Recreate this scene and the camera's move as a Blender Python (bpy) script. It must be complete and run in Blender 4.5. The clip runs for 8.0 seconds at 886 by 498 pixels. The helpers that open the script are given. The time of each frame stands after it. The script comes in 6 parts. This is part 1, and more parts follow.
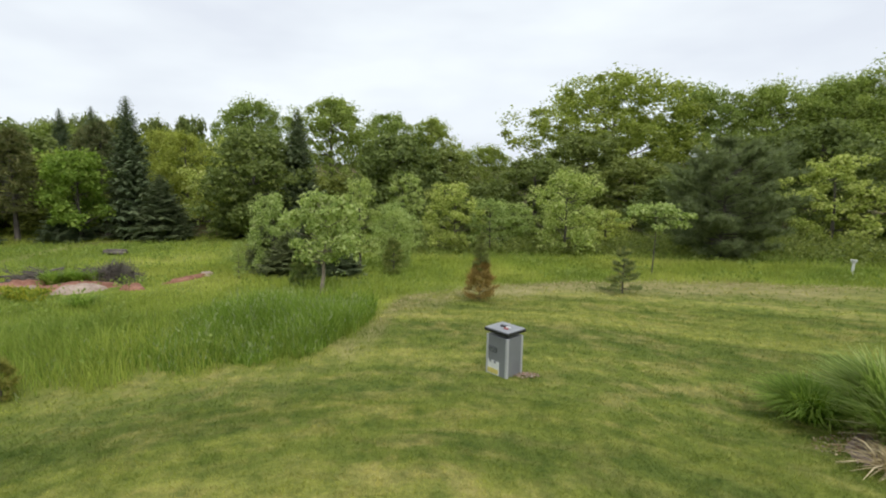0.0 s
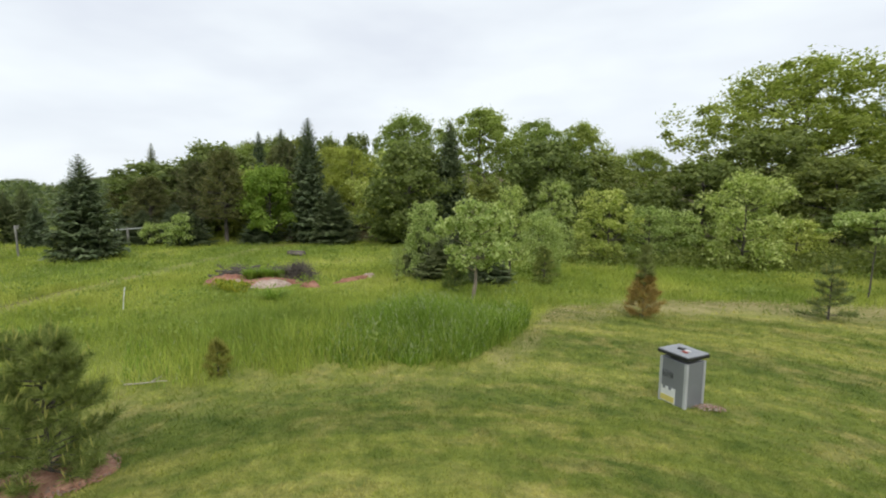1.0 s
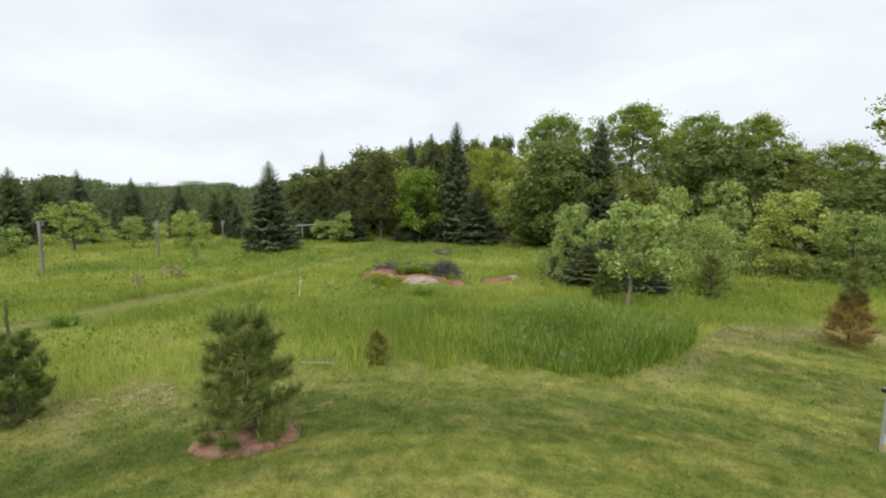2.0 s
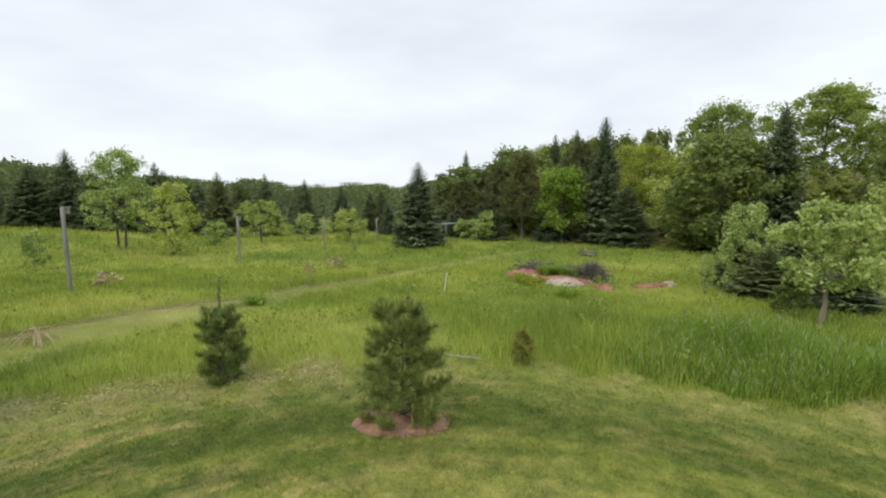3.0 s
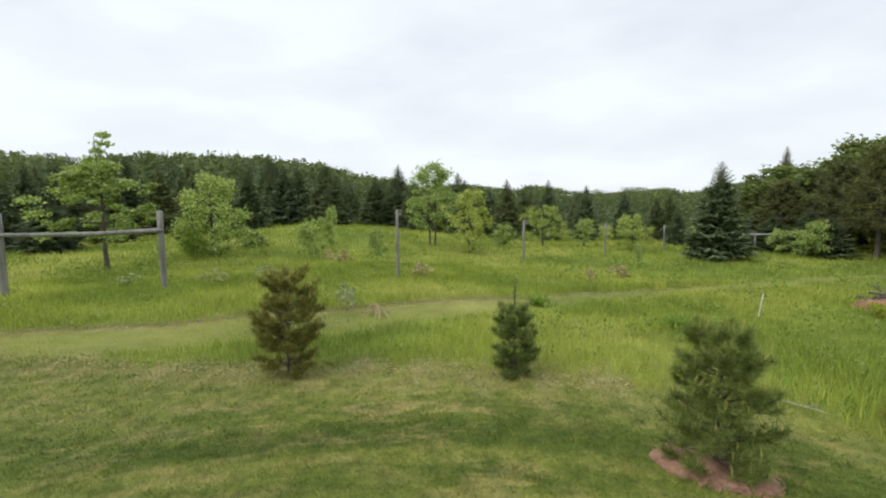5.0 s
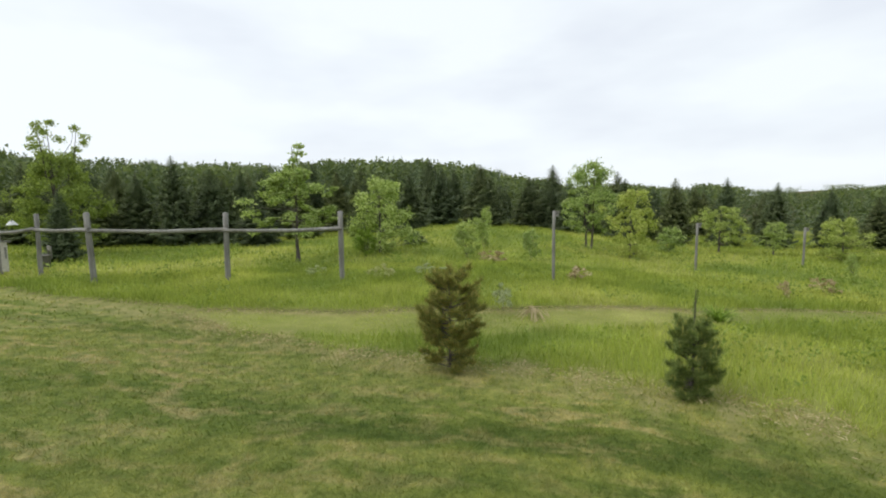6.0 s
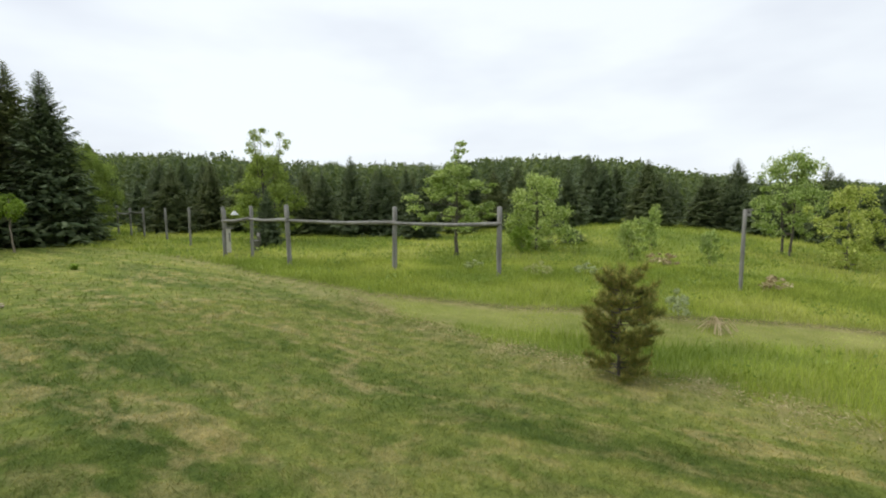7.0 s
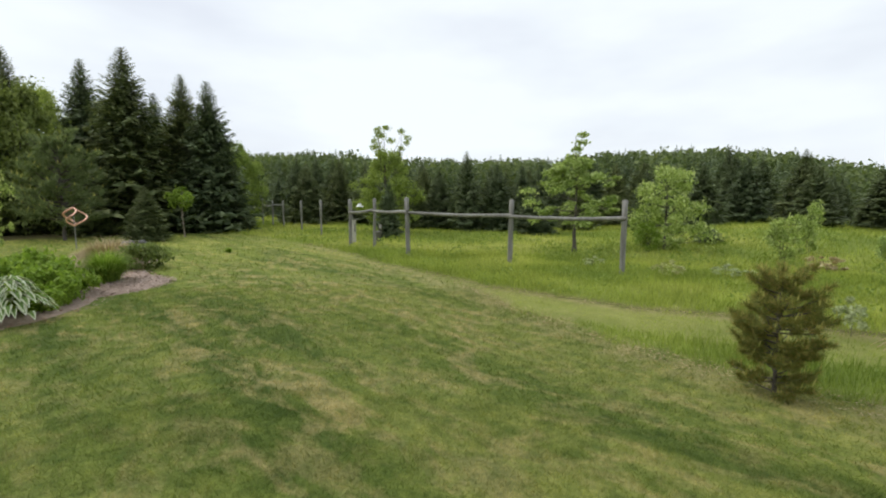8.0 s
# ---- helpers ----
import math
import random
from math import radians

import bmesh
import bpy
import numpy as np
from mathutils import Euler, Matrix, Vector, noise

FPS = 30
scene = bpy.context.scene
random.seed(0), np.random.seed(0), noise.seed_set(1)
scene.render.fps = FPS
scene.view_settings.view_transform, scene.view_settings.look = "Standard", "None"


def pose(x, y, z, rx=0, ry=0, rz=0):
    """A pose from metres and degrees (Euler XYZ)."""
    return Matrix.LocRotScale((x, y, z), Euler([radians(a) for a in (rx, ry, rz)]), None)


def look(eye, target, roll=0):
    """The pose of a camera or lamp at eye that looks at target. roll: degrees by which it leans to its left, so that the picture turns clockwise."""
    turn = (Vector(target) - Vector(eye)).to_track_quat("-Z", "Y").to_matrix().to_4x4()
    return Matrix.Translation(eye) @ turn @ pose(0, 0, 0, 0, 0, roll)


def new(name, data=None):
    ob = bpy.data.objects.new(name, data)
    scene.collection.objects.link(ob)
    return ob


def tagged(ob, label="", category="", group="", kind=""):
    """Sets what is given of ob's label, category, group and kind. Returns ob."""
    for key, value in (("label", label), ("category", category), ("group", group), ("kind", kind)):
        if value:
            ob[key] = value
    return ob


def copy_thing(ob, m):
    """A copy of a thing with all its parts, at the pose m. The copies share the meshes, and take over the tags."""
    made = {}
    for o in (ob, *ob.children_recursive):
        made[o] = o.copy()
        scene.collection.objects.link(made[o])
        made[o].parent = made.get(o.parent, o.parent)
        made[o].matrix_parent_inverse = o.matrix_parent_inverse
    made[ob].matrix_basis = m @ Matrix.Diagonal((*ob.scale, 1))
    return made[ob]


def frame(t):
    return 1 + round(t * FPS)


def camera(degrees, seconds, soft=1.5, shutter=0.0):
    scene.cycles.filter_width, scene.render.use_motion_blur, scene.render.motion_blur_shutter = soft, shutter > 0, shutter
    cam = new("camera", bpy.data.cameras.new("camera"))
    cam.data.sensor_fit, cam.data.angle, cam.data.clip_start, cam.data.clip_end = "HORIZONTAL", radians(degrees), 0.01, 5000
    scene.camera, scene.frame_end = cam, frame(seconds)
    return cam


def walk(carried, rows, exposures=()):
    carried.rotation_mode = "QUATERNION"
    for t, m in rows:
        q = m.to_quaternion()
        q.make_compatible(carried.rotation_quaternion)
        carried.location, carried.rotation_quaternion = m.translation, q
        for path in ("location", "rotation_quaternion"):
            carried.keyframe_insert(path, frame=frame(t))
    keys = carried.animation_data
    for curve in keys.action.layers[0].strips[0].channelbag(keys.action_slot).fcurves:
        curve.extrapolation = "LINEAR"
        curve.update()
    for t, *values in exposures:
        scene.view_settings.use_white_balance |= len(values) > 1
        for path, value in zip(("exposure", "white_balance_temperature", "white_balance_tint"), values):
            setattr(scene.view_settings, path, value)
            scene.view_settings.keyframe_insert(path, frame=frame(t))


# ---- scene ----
cam = camera(86.65, 8.0, soft=2.0)
EYE = 1.65
ROWS = [
    (0.0, 0.260, 0.234, 0.071, 0.00, -7.99, -0.83),
    (0.5, 0.149, 0.296, 0.057, 8.82, -7.58, -0.32),
    (1.0, 0.049, 0.332, 0.052, 17.30, -7.16, -0.09),
    (1.5, -0.043, 0.348, 0.050, 25.87, -6.97, -0.13),
    (3.0, -0.224, 0.294, 0.025, 51.26, -7.04, 0.12),
    (3.5, -0.293, 0.269, 0.012, 59.74, -6.85, 0.20),
    (4.0, -0.376, 0.249, -0.001, 67.87, -6.63, 0.02),
    (4.5, -0.439, 0.220, -0.007, 75.77, -6.37, 0.19),
    (6.0, -0.504, 0.036, 0.001, 102.27, -5.84, 0.71),
    (6.5, -0.534, -0.061, -0.022, 111.90, -5.81, 0.42),
    (7.0, -0.579, -0.160, -0.061, 120.76, -5.90, 0.25),
    (7.5, -0.610, -0.241, -0.106, 128.30, -6.09, 0.16),
    (8.0, -0.616, -0.310, -0.156, 134.45, -6.32, -0.06),
]
walk(cam, [(t, pose(x, y, EYE + z, 90 + pitch, roll, yaw)) for t, x, y, z, yaw, pitch, roll in ROWS])

# ---- sky and sun ----
world = bpy.data.worlds.new("sky")
scene.world = world
world.use_nodes = True
wt = world.node_tree
wt.nodes.clear()
w_out = wt.nodes.new("ShaderNodeOutputWorld")
w_bg = wt.nodes.new("ShaderNodeBackground")
w_bg.inputs["Strength"].default_value = 1.03
w_sky = wt.nodes.new("ShaderNodeTexSky")
w_sky.sky_type = "NISHITA"
w_sky.sun_disc = False
w_sky.sun_elevation, w_sky.sun_rotation = radians(52), radians(200)
w_dim = wt.nodes.new("ShaderNodeVectorMath")
w_dim.operation = "SCALE"
w_dim.inputs["Scale"].default_value = 0.1
w_tc = wt.nodes.new("ShaderNodeTexCoord")
w_map = wt.nodes.new("ShaderNodeMapping")
w_map.inputs["Scale"].default_value = (1.6, 1.6, 5.0)
w_noise = wt.nodes.new("ShaderNodeTexNoise")
w_noise.inputs["Scale"].default_value = 1.3
w_noise.inputs["Detail"].default_value = 4.0
w_noise.inputs["Roughness"].default_value = 0.5
w_ramp = wt.nodes.new("ShaderNodeValToRGB")
w_ramp.color_ramp.elements[0].position, w_ramp.color_ramp.elements[0].color = 0.33, (0.80, 0.85, 0.93, 1)
w_ramp.color_ramp.elements[1].position, w_ramp.color_ramp.elements[1].color = 0.60, (0.95, 1.01, 1.05, 1)
w_mix = wt.nodes.new("ShaderNodeMixRGB")
w_mix.inputs["Fac"].default_value = 0.93
wt.links.new(w_sky.outputs["Color"], w_dim.inputs[0])
wt.links.new(w_tc.outputs["Generated"], w_map.inputs["Vector"])
wt.links.new(w_map.outputs["Vector"], w_noise.inputs["Vector"])
wt.links.new(w_noise.outputs["Fac"], w_ramp.inputs["Fac"])
wt.links.new(w_dim.outputs["Vector"], w_mix.inputs["Color1"])
wt.links.new(w_ramp.outputs["Color"], w_mix.inputs["Color2"])
wt.links.new(w_mix.outputs["Color"], w_bg.inputs["Color"])
wt.links.new(w_bg.outputs["Background"], w_out.inputs["Surface"])

sun_data = bpy.data.lights.new("sun", "SUN")
sun_data.energy, sun_data.angle, sun_data.color = 1.5, radians(25), (1.0, 0.96, 0.9)
sun = new("sun", sun_data)
sun.matrix_world = look((20, -45, 60), (0, 0, 0))


# ---- materials ----
def ramp_node(nt, source, stops):
    r = nt.nodes.new("ShaderNodeValToRGB")
    el = r.color_ramp.elements
    while len(el) < len(stops):
        el.new(0.5)
    for e, (p, c) in zip(el, stops):
        e.position, e.color = p, (*c, 1)
    nt.links.new(source, r.inputs["Fac"])
    return r.outputs["Color"]


def noise_node(nt, scale, detail=4.0, rough=0.55, stretch=None, space="Object", turn=0.0):
    tc = nt.nodes.new("ShaderNodeTexCoord") if space == "Object" else nt.nodes.new("ShaderNodeNewGeometry")
    vec = tc.outputs["Object" if space == "Object" else "Position"]
    if stretch:
        mp = nt.nodes.new("ShaderNodeMapping")
        mp.inputs["Scale"].default_value = stretch
        mp.inputs["Rotation"].default_value = (0, 0, turn)
        nt.links.new(vec, mp.inputs["Vector"])
        vec = mp.outputs["Vector"]
    n = nt.nodes.new("ShaderNodeTexNoise")
    n.inputs["Scale"].default_value = scale
    n.inputs["Detail"].default_value = detail
    n.inputs["Roughness"].default_value = rough
    nt.links.new(vec, n.inputs["Vector"])
    return n.outputs["Fac"]


def mixed(nt, fac, a, b, mode="MIX"):
    m = nt.nodes.new("ShaderNodeMixRGB")
    m.blend_type = mode
    for key, v in (("Fac", fac), ("Color1", a), ("Color2", b)):
        if isinstance(v, (int, float)):
            m.inputs[key].default_value = v
        elif isinstance(v, tuple):
            m.inputs[key].default_value = (*v, 1)
        else:
            nt.links.new(v, m.inputs[key])
    return m.outputs["Color"]


def blank(name):
    m = bpy.data.materials.new(name)
    m.use_nodes = True
    nt = m.node_tree
    return m, nt, nt.nodes["Principled BSDF"]


def bumped(nt, bsdf, height, strength=0.4, distance=0.02):
    b = nt.nodes.new("ShaderNodeBump")
    b.inputs["Strength"].default_value = strength
    b.inputs["Distance"].default_value = distance
    nt.links.new(height, b.inputs["Height"])
    nt.links.new(b.outputs["Normal"], bsdf.inputs["Normal"])


def plain(name, dark, light, scale=12.0, rough=0.7, metal=0.0, bump=0.3, stretch=None, dist=0.01):
    """A surface with grain at one scale and stains at another."""
    m, nt, b = blank(name)
    fine = noise_node(nt, scale, 6.0, 0.65, stretch)
    broad = noise_node(nt, scale * 0.13, 3.0)
    c = ramp_node(nt, fine, ((0.3, dark), (0.72, light)))
    c = mixed(nt, 0.35, c, ramp_node(nt, broad, ((0.35, tuple(0.6 * v for v in dark)), (0.65, light))))
    nt.links.new(c, b.inputs["Base Color"])
    b.inputs["Roughness"].default_value, b.inputs["Metallic"].default_value = rough, metal
    if bump:
        bumped(nt, b, fine, bump, dist)
    return m


def leaf_material(name, tones, through_light=0.35, rough=0.55, object_tint=0.25, clump_scale=0.0):
    """Leaves: each leaf has a tone of its own, each plant a cast of its own, and some light passes through."""
    m, nt, b = blank(name)
    geo = nt.nodes.new("ShaderNodeNewGeometry")
    info = nt.nodes.new("ShaderNodeObjectInfo")
    n = len(tones)
    c = ramp_node(nt, geo.outputs["Random Per Island"], [(i / max(1, n - 1), t) for i, t in enumerate(tones)])
    if clump_scale:
        br = ramp_node(nt, noise_node(nt, clump_scale, 3.0), ((0.35, (0.72, 0.76, 0.7)), (0.65, (1.2, 1.16, 1.1))))
        c = mixed(nt, 1.0, c, br, "MULTIPLY")
    tint = ramp_node(nt, info.outputs["Random"], ((0.0, (0.86, 0.9, 0.95)), (0.5, (1.0, 1.0, 1.0)), (1.0, (1.16, 1.06, 0.85))))
    c = mixed(nt, object_tint * 4 if object_tint < 0.25 else 1.0, c, mixed(nt, 1.0, c, tint, "MULTIPLY"))
    nt.links.new(c, b.inputs["Base Color"])
    b.inputs["Roughness"].default_value = rough
    b.inputs["Specular IOR Level"].default_value = 0.12
    tr = nt.nodes.new("ShaderNodeBsdfTranslucent")
    nt.links.new(mixed(nt, 1.0, c, (1.1, 1.15, 0.7), "MULTIPLY"), tr.inputs["Color"])
    ms = nt.nodes.new("ShaderNodeMixShader")
    ms.inputs["Fac"].default_value = through_light
    out = nt.nodes["Material Output"]
    nt.links.new(b.outputs["BSDF"], ms.inputs[1])
    nt.links.new(tr.outputs["BSDF"], ms.inputs[2])
    nt.links.new(ms.outputs["Shader"], out.inputs["Surface"])
    return m


def mower_noise(nt, across, along, detail, rough, bend):
    """Noise drawn out along the mower's rounds: along the lawn's side, then round its corner."""
    geo = nt.nodes.new("ShaderNodeNewGeometry")
    sep = nt.nodes.new("ShaderNodeSeparateXYZ")
    nt.links.new(geo.outputs["Position"], sep.inputs[0])

    def calc(op, a, b=0.0):
        n = nt.nodes.new("ShaderNodeMath")
        n.operation = op
        for k, v in ((0, a), (1, b)):
            if isinstance(v, (int, float)):
                n.inputs[k].default_value = v
            else:
                nt.links.new(v, n.inputs[k])
        return n.outputs[0]

    ahead = calc("MAXIMUM", sep.outputs["Y"], 0.0)
    u = calc("SQRT", calc("ADD", calc("MULTIPLY", sep.outputs["X"], sep.outputs["X"]), calc("MULTIPLY", ahead, ahead)))
    vec = nt.nodes.new("ShaderNodeCombineXYZ")
    nt.links.new(calc("MULTIPLY", u, across), vec.inputs[0])
    nt.links.new(calc("MULTIPLY", sep.outputs["X"], along), vec.inputs[1])
    nt.links.new(calc("MULTIPLY", sep.outputs["Y"], along), vec.inputs[2])
    n = nt.nodes.new("ShaderNodeTexNoise")
    n.inputs["Scale"].default_value = 1.0
    n.inputs["Detail"].default_value = detail
    n.inputs["Roughness"].default_value = rough
    n.inputs["Distortion"].default_value = bend
    nt.links.new(vec.outputs[0], n.inputs["Vector"])
    return n.outputs["Fac"]


def lawn_tone(nt):
    """Mown lawn: green with bands left by the mower, yellowed turf and small straw spots."""
    broad = noise_node(nt, 0.5, 3.0, 0.5, space="World")
    bands = mower_noise(nt, 1.15, 0.13, 3.0, 0.6, 0.35)
    spots = mower_noise(nt, 3.3, 1.8, 6.0, 0.66, 0.5)
    mid = noise_node(nt, 5.5, 5.0, 0.65, space="World")
    fine = noise_node(nt, 26.0, 3.0, 0.7, space="World")
    c = ramp_node(nt, bands, ((0.38, LAWN_DARK), (0.50, LAWN_MID), (0.63, LAWN_PALE)))
    dry = ramp_node(nt, spots, ((0.48, (0, 0, 0)), (0.60, (1, 1, 1))))
    where = ramp_node(nt, broad, ((0.36, (0.32, 0.32, 0.32)), (0.6, (0.95, 0.95, 0.95))))
    # the turf grows thin and tan in spots in the middle, with fewer spots at both ends
    geo = nt.nodes.new("ShaderNodeNewGeometry")
    sep = nt.nodes.new("ShaderNodeSeparateXYZ")
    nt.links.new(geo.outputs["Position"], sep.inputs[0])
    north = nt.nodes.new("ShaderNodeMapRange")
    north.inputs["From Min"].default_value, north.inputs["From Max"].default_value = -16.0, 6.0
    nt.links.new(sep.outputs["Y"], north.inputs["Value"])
    where = mixed(nt, 1.0, where, ramp_node(nt, north.outputs["Result"], ((0.0, (0.4, 0.4, 0.4)), (0.4, (0.85, 0.85, 0.85)), (0.64, (0.85, 0.85, 0.85)), (0.86, (0.40, 0.40, 0.40)))), "MULTIPLY")
    c = mixed(nt, mixed(nt, 1.0, dry, where, "MULTIPLY"), c, LAWN_DRY)
    c = mixed(nt, 1.0, c, ramp_node(nt, mid, ((0.32, (0.58, 0.67, 0.60)), (0.68, (1.30, 1.22, 1.25)))), "MULTIPLY")
    # yellower ends; the lift there and dimmed middle partly paint in grazing-angle light
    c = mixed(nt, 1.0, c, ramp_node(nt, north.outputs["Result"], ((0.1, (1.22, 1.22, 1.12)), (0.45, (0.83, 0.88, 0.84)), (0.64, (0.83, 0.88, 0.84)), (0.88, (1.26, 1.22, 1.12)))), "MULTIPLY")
    return mixed(nt, 1.0, c, ramp_node(nt, fine, ((0.25, (0.70, 0.72, 0.70)), (0.75, (1.27, 1.25, 1.25)))), "MULTIPLY")


def meadow_tone(nt):
    broad = noise_node(nt, 0.22, 4.0, 0.55, space="World")
    mid = noise_node(nt, 1.1, 4.0, 0.6, space="World")
    c = ramp_node(nt, broad, ((0.35, MEADOW_DEEP), (0.5, MEADOW_MID), (0.66, MEADOW_PALE)))
    return mixed(nt, 1.0, c, ramp_node(nt, mid, ((0.3, (0.75, 0.78, 0.7)), (0.7, (1.2, 1.18, 1.2)))), "MULTIPLY")


LAWN_DARK, LAWN_MID, LAWN_PALE, LAWN_DRY = (0.112, 0.150, 0.034), (0.170, 0.206, 0.046), (0.245, 0.264, 0.070), (0.40, 0.325, 0.15)
MEADOW_DEEP, MEADOW_MID, MEADOW_PALE = (0.152, 0.206, 0.039), (0.235, 0.278, 0.052), (0.330, 0.346, 0.088)


def grass_material(name, tone, lift=1.0, through_light=0.3):
    m, nt, b = blank(name)
    geo = nt.nodes.new("ShaderNodeNewGeometry")
    c = mixed(nt, 1.0, tone(nt), ramp_node(nt, geo.outputs["Random Per Island"], ((0.0, (0.75 * lift, 0.79 * lift, 0.72 * lift)), (0.8, (1.12 * lift, 1.1 * lift, 1.0 * lift)), (1.0, (1.25 * lift, 1.2 * lift, 1.25 * lift)))), "MULTIPLY")
    nt.links.new(c, b.inputs["Base Color"])
    b.inputs["Roughness"].default_value = 0.6
    b.inputs["Specular IOR Level"].default_value = 0.25
    tr = nt.nodes.new("ShaderNodeBsdfTranslucent")
    nt.links.new(c, tr.inputs["Color"])
    ms = nt.nodes.new("ShaderNodeMixShader")
    ms.inputs["Fac"].default_value = through_light
    nt.links.new(b.outputs["BSDF"], ms.inputs[1])
    nt.links.new(tr.outputs["BSDF"], ms.inputs[2])
    nt.links.new(ms.outputs["Shader"], nt.nodes["Material Output"].inputs["Surface"])
    return m


def ground_material():
    """One sheet: lawn, meadow, mown track and woodland floor, told apart by painted zones."""
    m, nt, b = blank("turf")
    zone = nt.nodes.new("ShaderNodeAttribute")
    zone.attribute_name = "zones"
    sep = nt.nodes.new("ShaderNodeSeparateColor")
    nt.links.new(zone.outputs["Color"], sep.inputs["Color"])
    litter = ramp_node(nt, noise_node(nt, 1.5, 5.0, 0.6, space="World"), ((0.3, (0.06, 0.06, 0.022)), (0.7, (0.17, 0.135, 0.065))))
    straw = ramp_node(nt, noise_node(nt, 3.0, 5.0, 0.65, space="World"), ((0.3, (0.20, 0.20, 0.06)), (0.7, (0.46, 0.39, 0.19))))
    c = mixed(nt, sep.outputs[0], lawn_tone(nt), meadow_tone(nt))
    c = mixed(nt, sep.outputs[1], c, straw)
    c = mixed(nt, sep.outputs[2], c, litter)
    nt.links.new(c, b.inputs["Base Color"])
    b.inputs["Roughness"].default_value = 0.9
    b.inputs["Specular IOR Level"].default_value = 0.1
    bumped(nt, b, noise_node(nt, 30.0, 4.0, 0.7, space="World"), 0.7, 0.05)
    return m


M_GROUND = ground_material()
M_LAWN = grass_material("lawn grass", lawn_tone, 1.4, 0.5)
M_MEADOW = grass_material("meadow grass", meadow_tone, 1.53, 0.40)
M_BARK = plain("grey bark", (0.05, 0.042, 0.035), (0.19, 0.165, 0.135), 9.0, 0.9, 0, 0.8, (1, 1, 0.25), 0.03)
M_BARK_PALE = plain("pale bark", (0.16, 0.12, 0.09), (0.45, 0.38, 0.30), 9.0, 0.85, 0, 0.6, (1, 1, 0.35), 0.02)
M_OAK = leaf_material("oak leaves", [(0.205, 0.265, 0.066), (0.315, 0.385, 0.100), (0.460, 0.525, 0.165)], 0.48)
M_DEEP = leaf_material("deep green leaves", [(0.122, 0.158, 0.050), (0.202, 0.245, 0.072), (0.317, 0.360, 0.115)], 0.42)
M_YOUNG = leaf_material("young pale leaves", [(0.225, 0.305, 0.085), (0.390, 0.475, 0.155), (0.680, 0.730, 0.345)], 0.48)
M_LIME = leaf_material("lime leaves", [(0.15, 0.235, 0.040), (0.24, 0.345, 0.060), (0.37, 0.465, 0.11)], 0.48, object_tint=0.02)
M_SPRUCE = leaf_material("spruce needles", [(0.084, 0.115, 0.056), (0.148, 0.190, 0.090), (0.280, 0.325, 0.170)], 0.28)
M_PINE = leaf_material("pine needles", [(0.127, 0.167, 0.069), (0.218, 0.270, 0.115), (0.368, 0.408, 0.196)], 0.35)
M_PINE_YELLOW = leaf_material("yellowing pine needles", [(0.20, 0.22, 0.05), (0.33, 0.33, 0.08), (0.52, 0.42, 0.11)], 0.35)
M_PINE_PALE = leaf_material("pale living pine needles", [(0.19, 0.22, 0.07), (0.29, 0.32, 0.11), (0.42, 0.43, 0.17)], 0.4)
M_PINE_SOFT = leaf_material("soft grey-green pine needles", [(0.145, 0.180, 0.088), (0.230, 0.275, 0.135), (0.370, 0.410, 0.220)], 0.4)
M_PINE_DULL = leaf_material("dull pine needles", [(0.115, 0.150, 0.046), (0.21, 0.245, 0.075), (0.40, 0.30, 0.11)], 0.35)
M_WOODPINE = leaf_material("shaded pine needles", [(0.086, 0.108, 0.043), (0.144, 0.172, 0.071), (0.245, 0.237, 0.115)], 0.25)
M_PINE_NEAR = leaf_material("young pine needles", [(0.128, 0.175, 0.052), (0.220, 0.280, 0.085), (0.400, 0.440, 0.165)], 0.40)
M_CANDLE = leaf_material("new pine shoots", [(0.34, 0.36, 0.10), (0.50, 0.46, 0.15)], 0.35, object_tint=0.02)
M_HERB = leaf_material("meadow herb leaves", [(0.155, 0.225, 0.045), (0.24, 0.315, 0.070), (0.36, 0.42, 0.13)], 0.4, object_tint=0.02)
M_YELLOWWEED = leaf_material("yellow weed", [(0.16, 0.24, 0.03), (0.3, 0.34, 0.04), (0.55, 0.48, 0.06)], 0.3, object_tint=0.02)
M_PERENNIAL = leaf_material("perennial leaves", [(0.149, 0.241, 0.034), (0.241, 0.356, 0.052), (0.368, 0.483, 0.103)], 0.45, object_tint=0.02)
M_FAR = leaf_material("distant broadleaf crowns", [(0.106, 0.142, 0.058), (0.160, 0.202, 0.078), (0.230, 0.276, 0.110)], 0.35, clump_scale=0.22)
M_FAR_CONIFER = leaf_material("distant conifers", [(0.100, 0.130, 0.072), (0.160, 0.202, 0.108), (0.250, 0.298, 0.166)], 0.25, clump_scale=0.22)
M_PINE_BROWN = leaf_material("browned pine needles", [(0.190, 0.175, 0.062), (0.350, 0.265, 0.100), (0.520, 0.370, 0.160)], 0.3)
M_SILVER = leaf_material("silvery leaves", [(0.28, 0.32, 0.14), (0.42, 0.46, 0.24), (0.58, 0.6, 0.36)], 0.25)
M_BLADE = leaf_material("lush grass blades", [(0.120, 0.205, 0.030), (0.225, 0.340, 0.055), (0.410, 0.510, 0.125)], 0.48, object_tint=0.02)
M_STRAW = leaf_material("dead straw", [(0.287, 0.218, 0.115), (0.483, 0.391, 0.230), (0.690, 0.575, 0.380)], 0.2, object_tint=0.02)
M_SEED = leaf_material("pale seed heads", [(0.240, 0.300, 0.130), (0.330, 0.385, 0.190), (0.450, 0.490, 0.280)], 0.3, object_tint=0.02)
M_POST = plain("weathered fence wood", (0.14, 0.13, 0.115), (0.36, 0.35, 0.32), 14.0, 0.9, 0, 0.6, (1, 1, 0.12), 0.01)
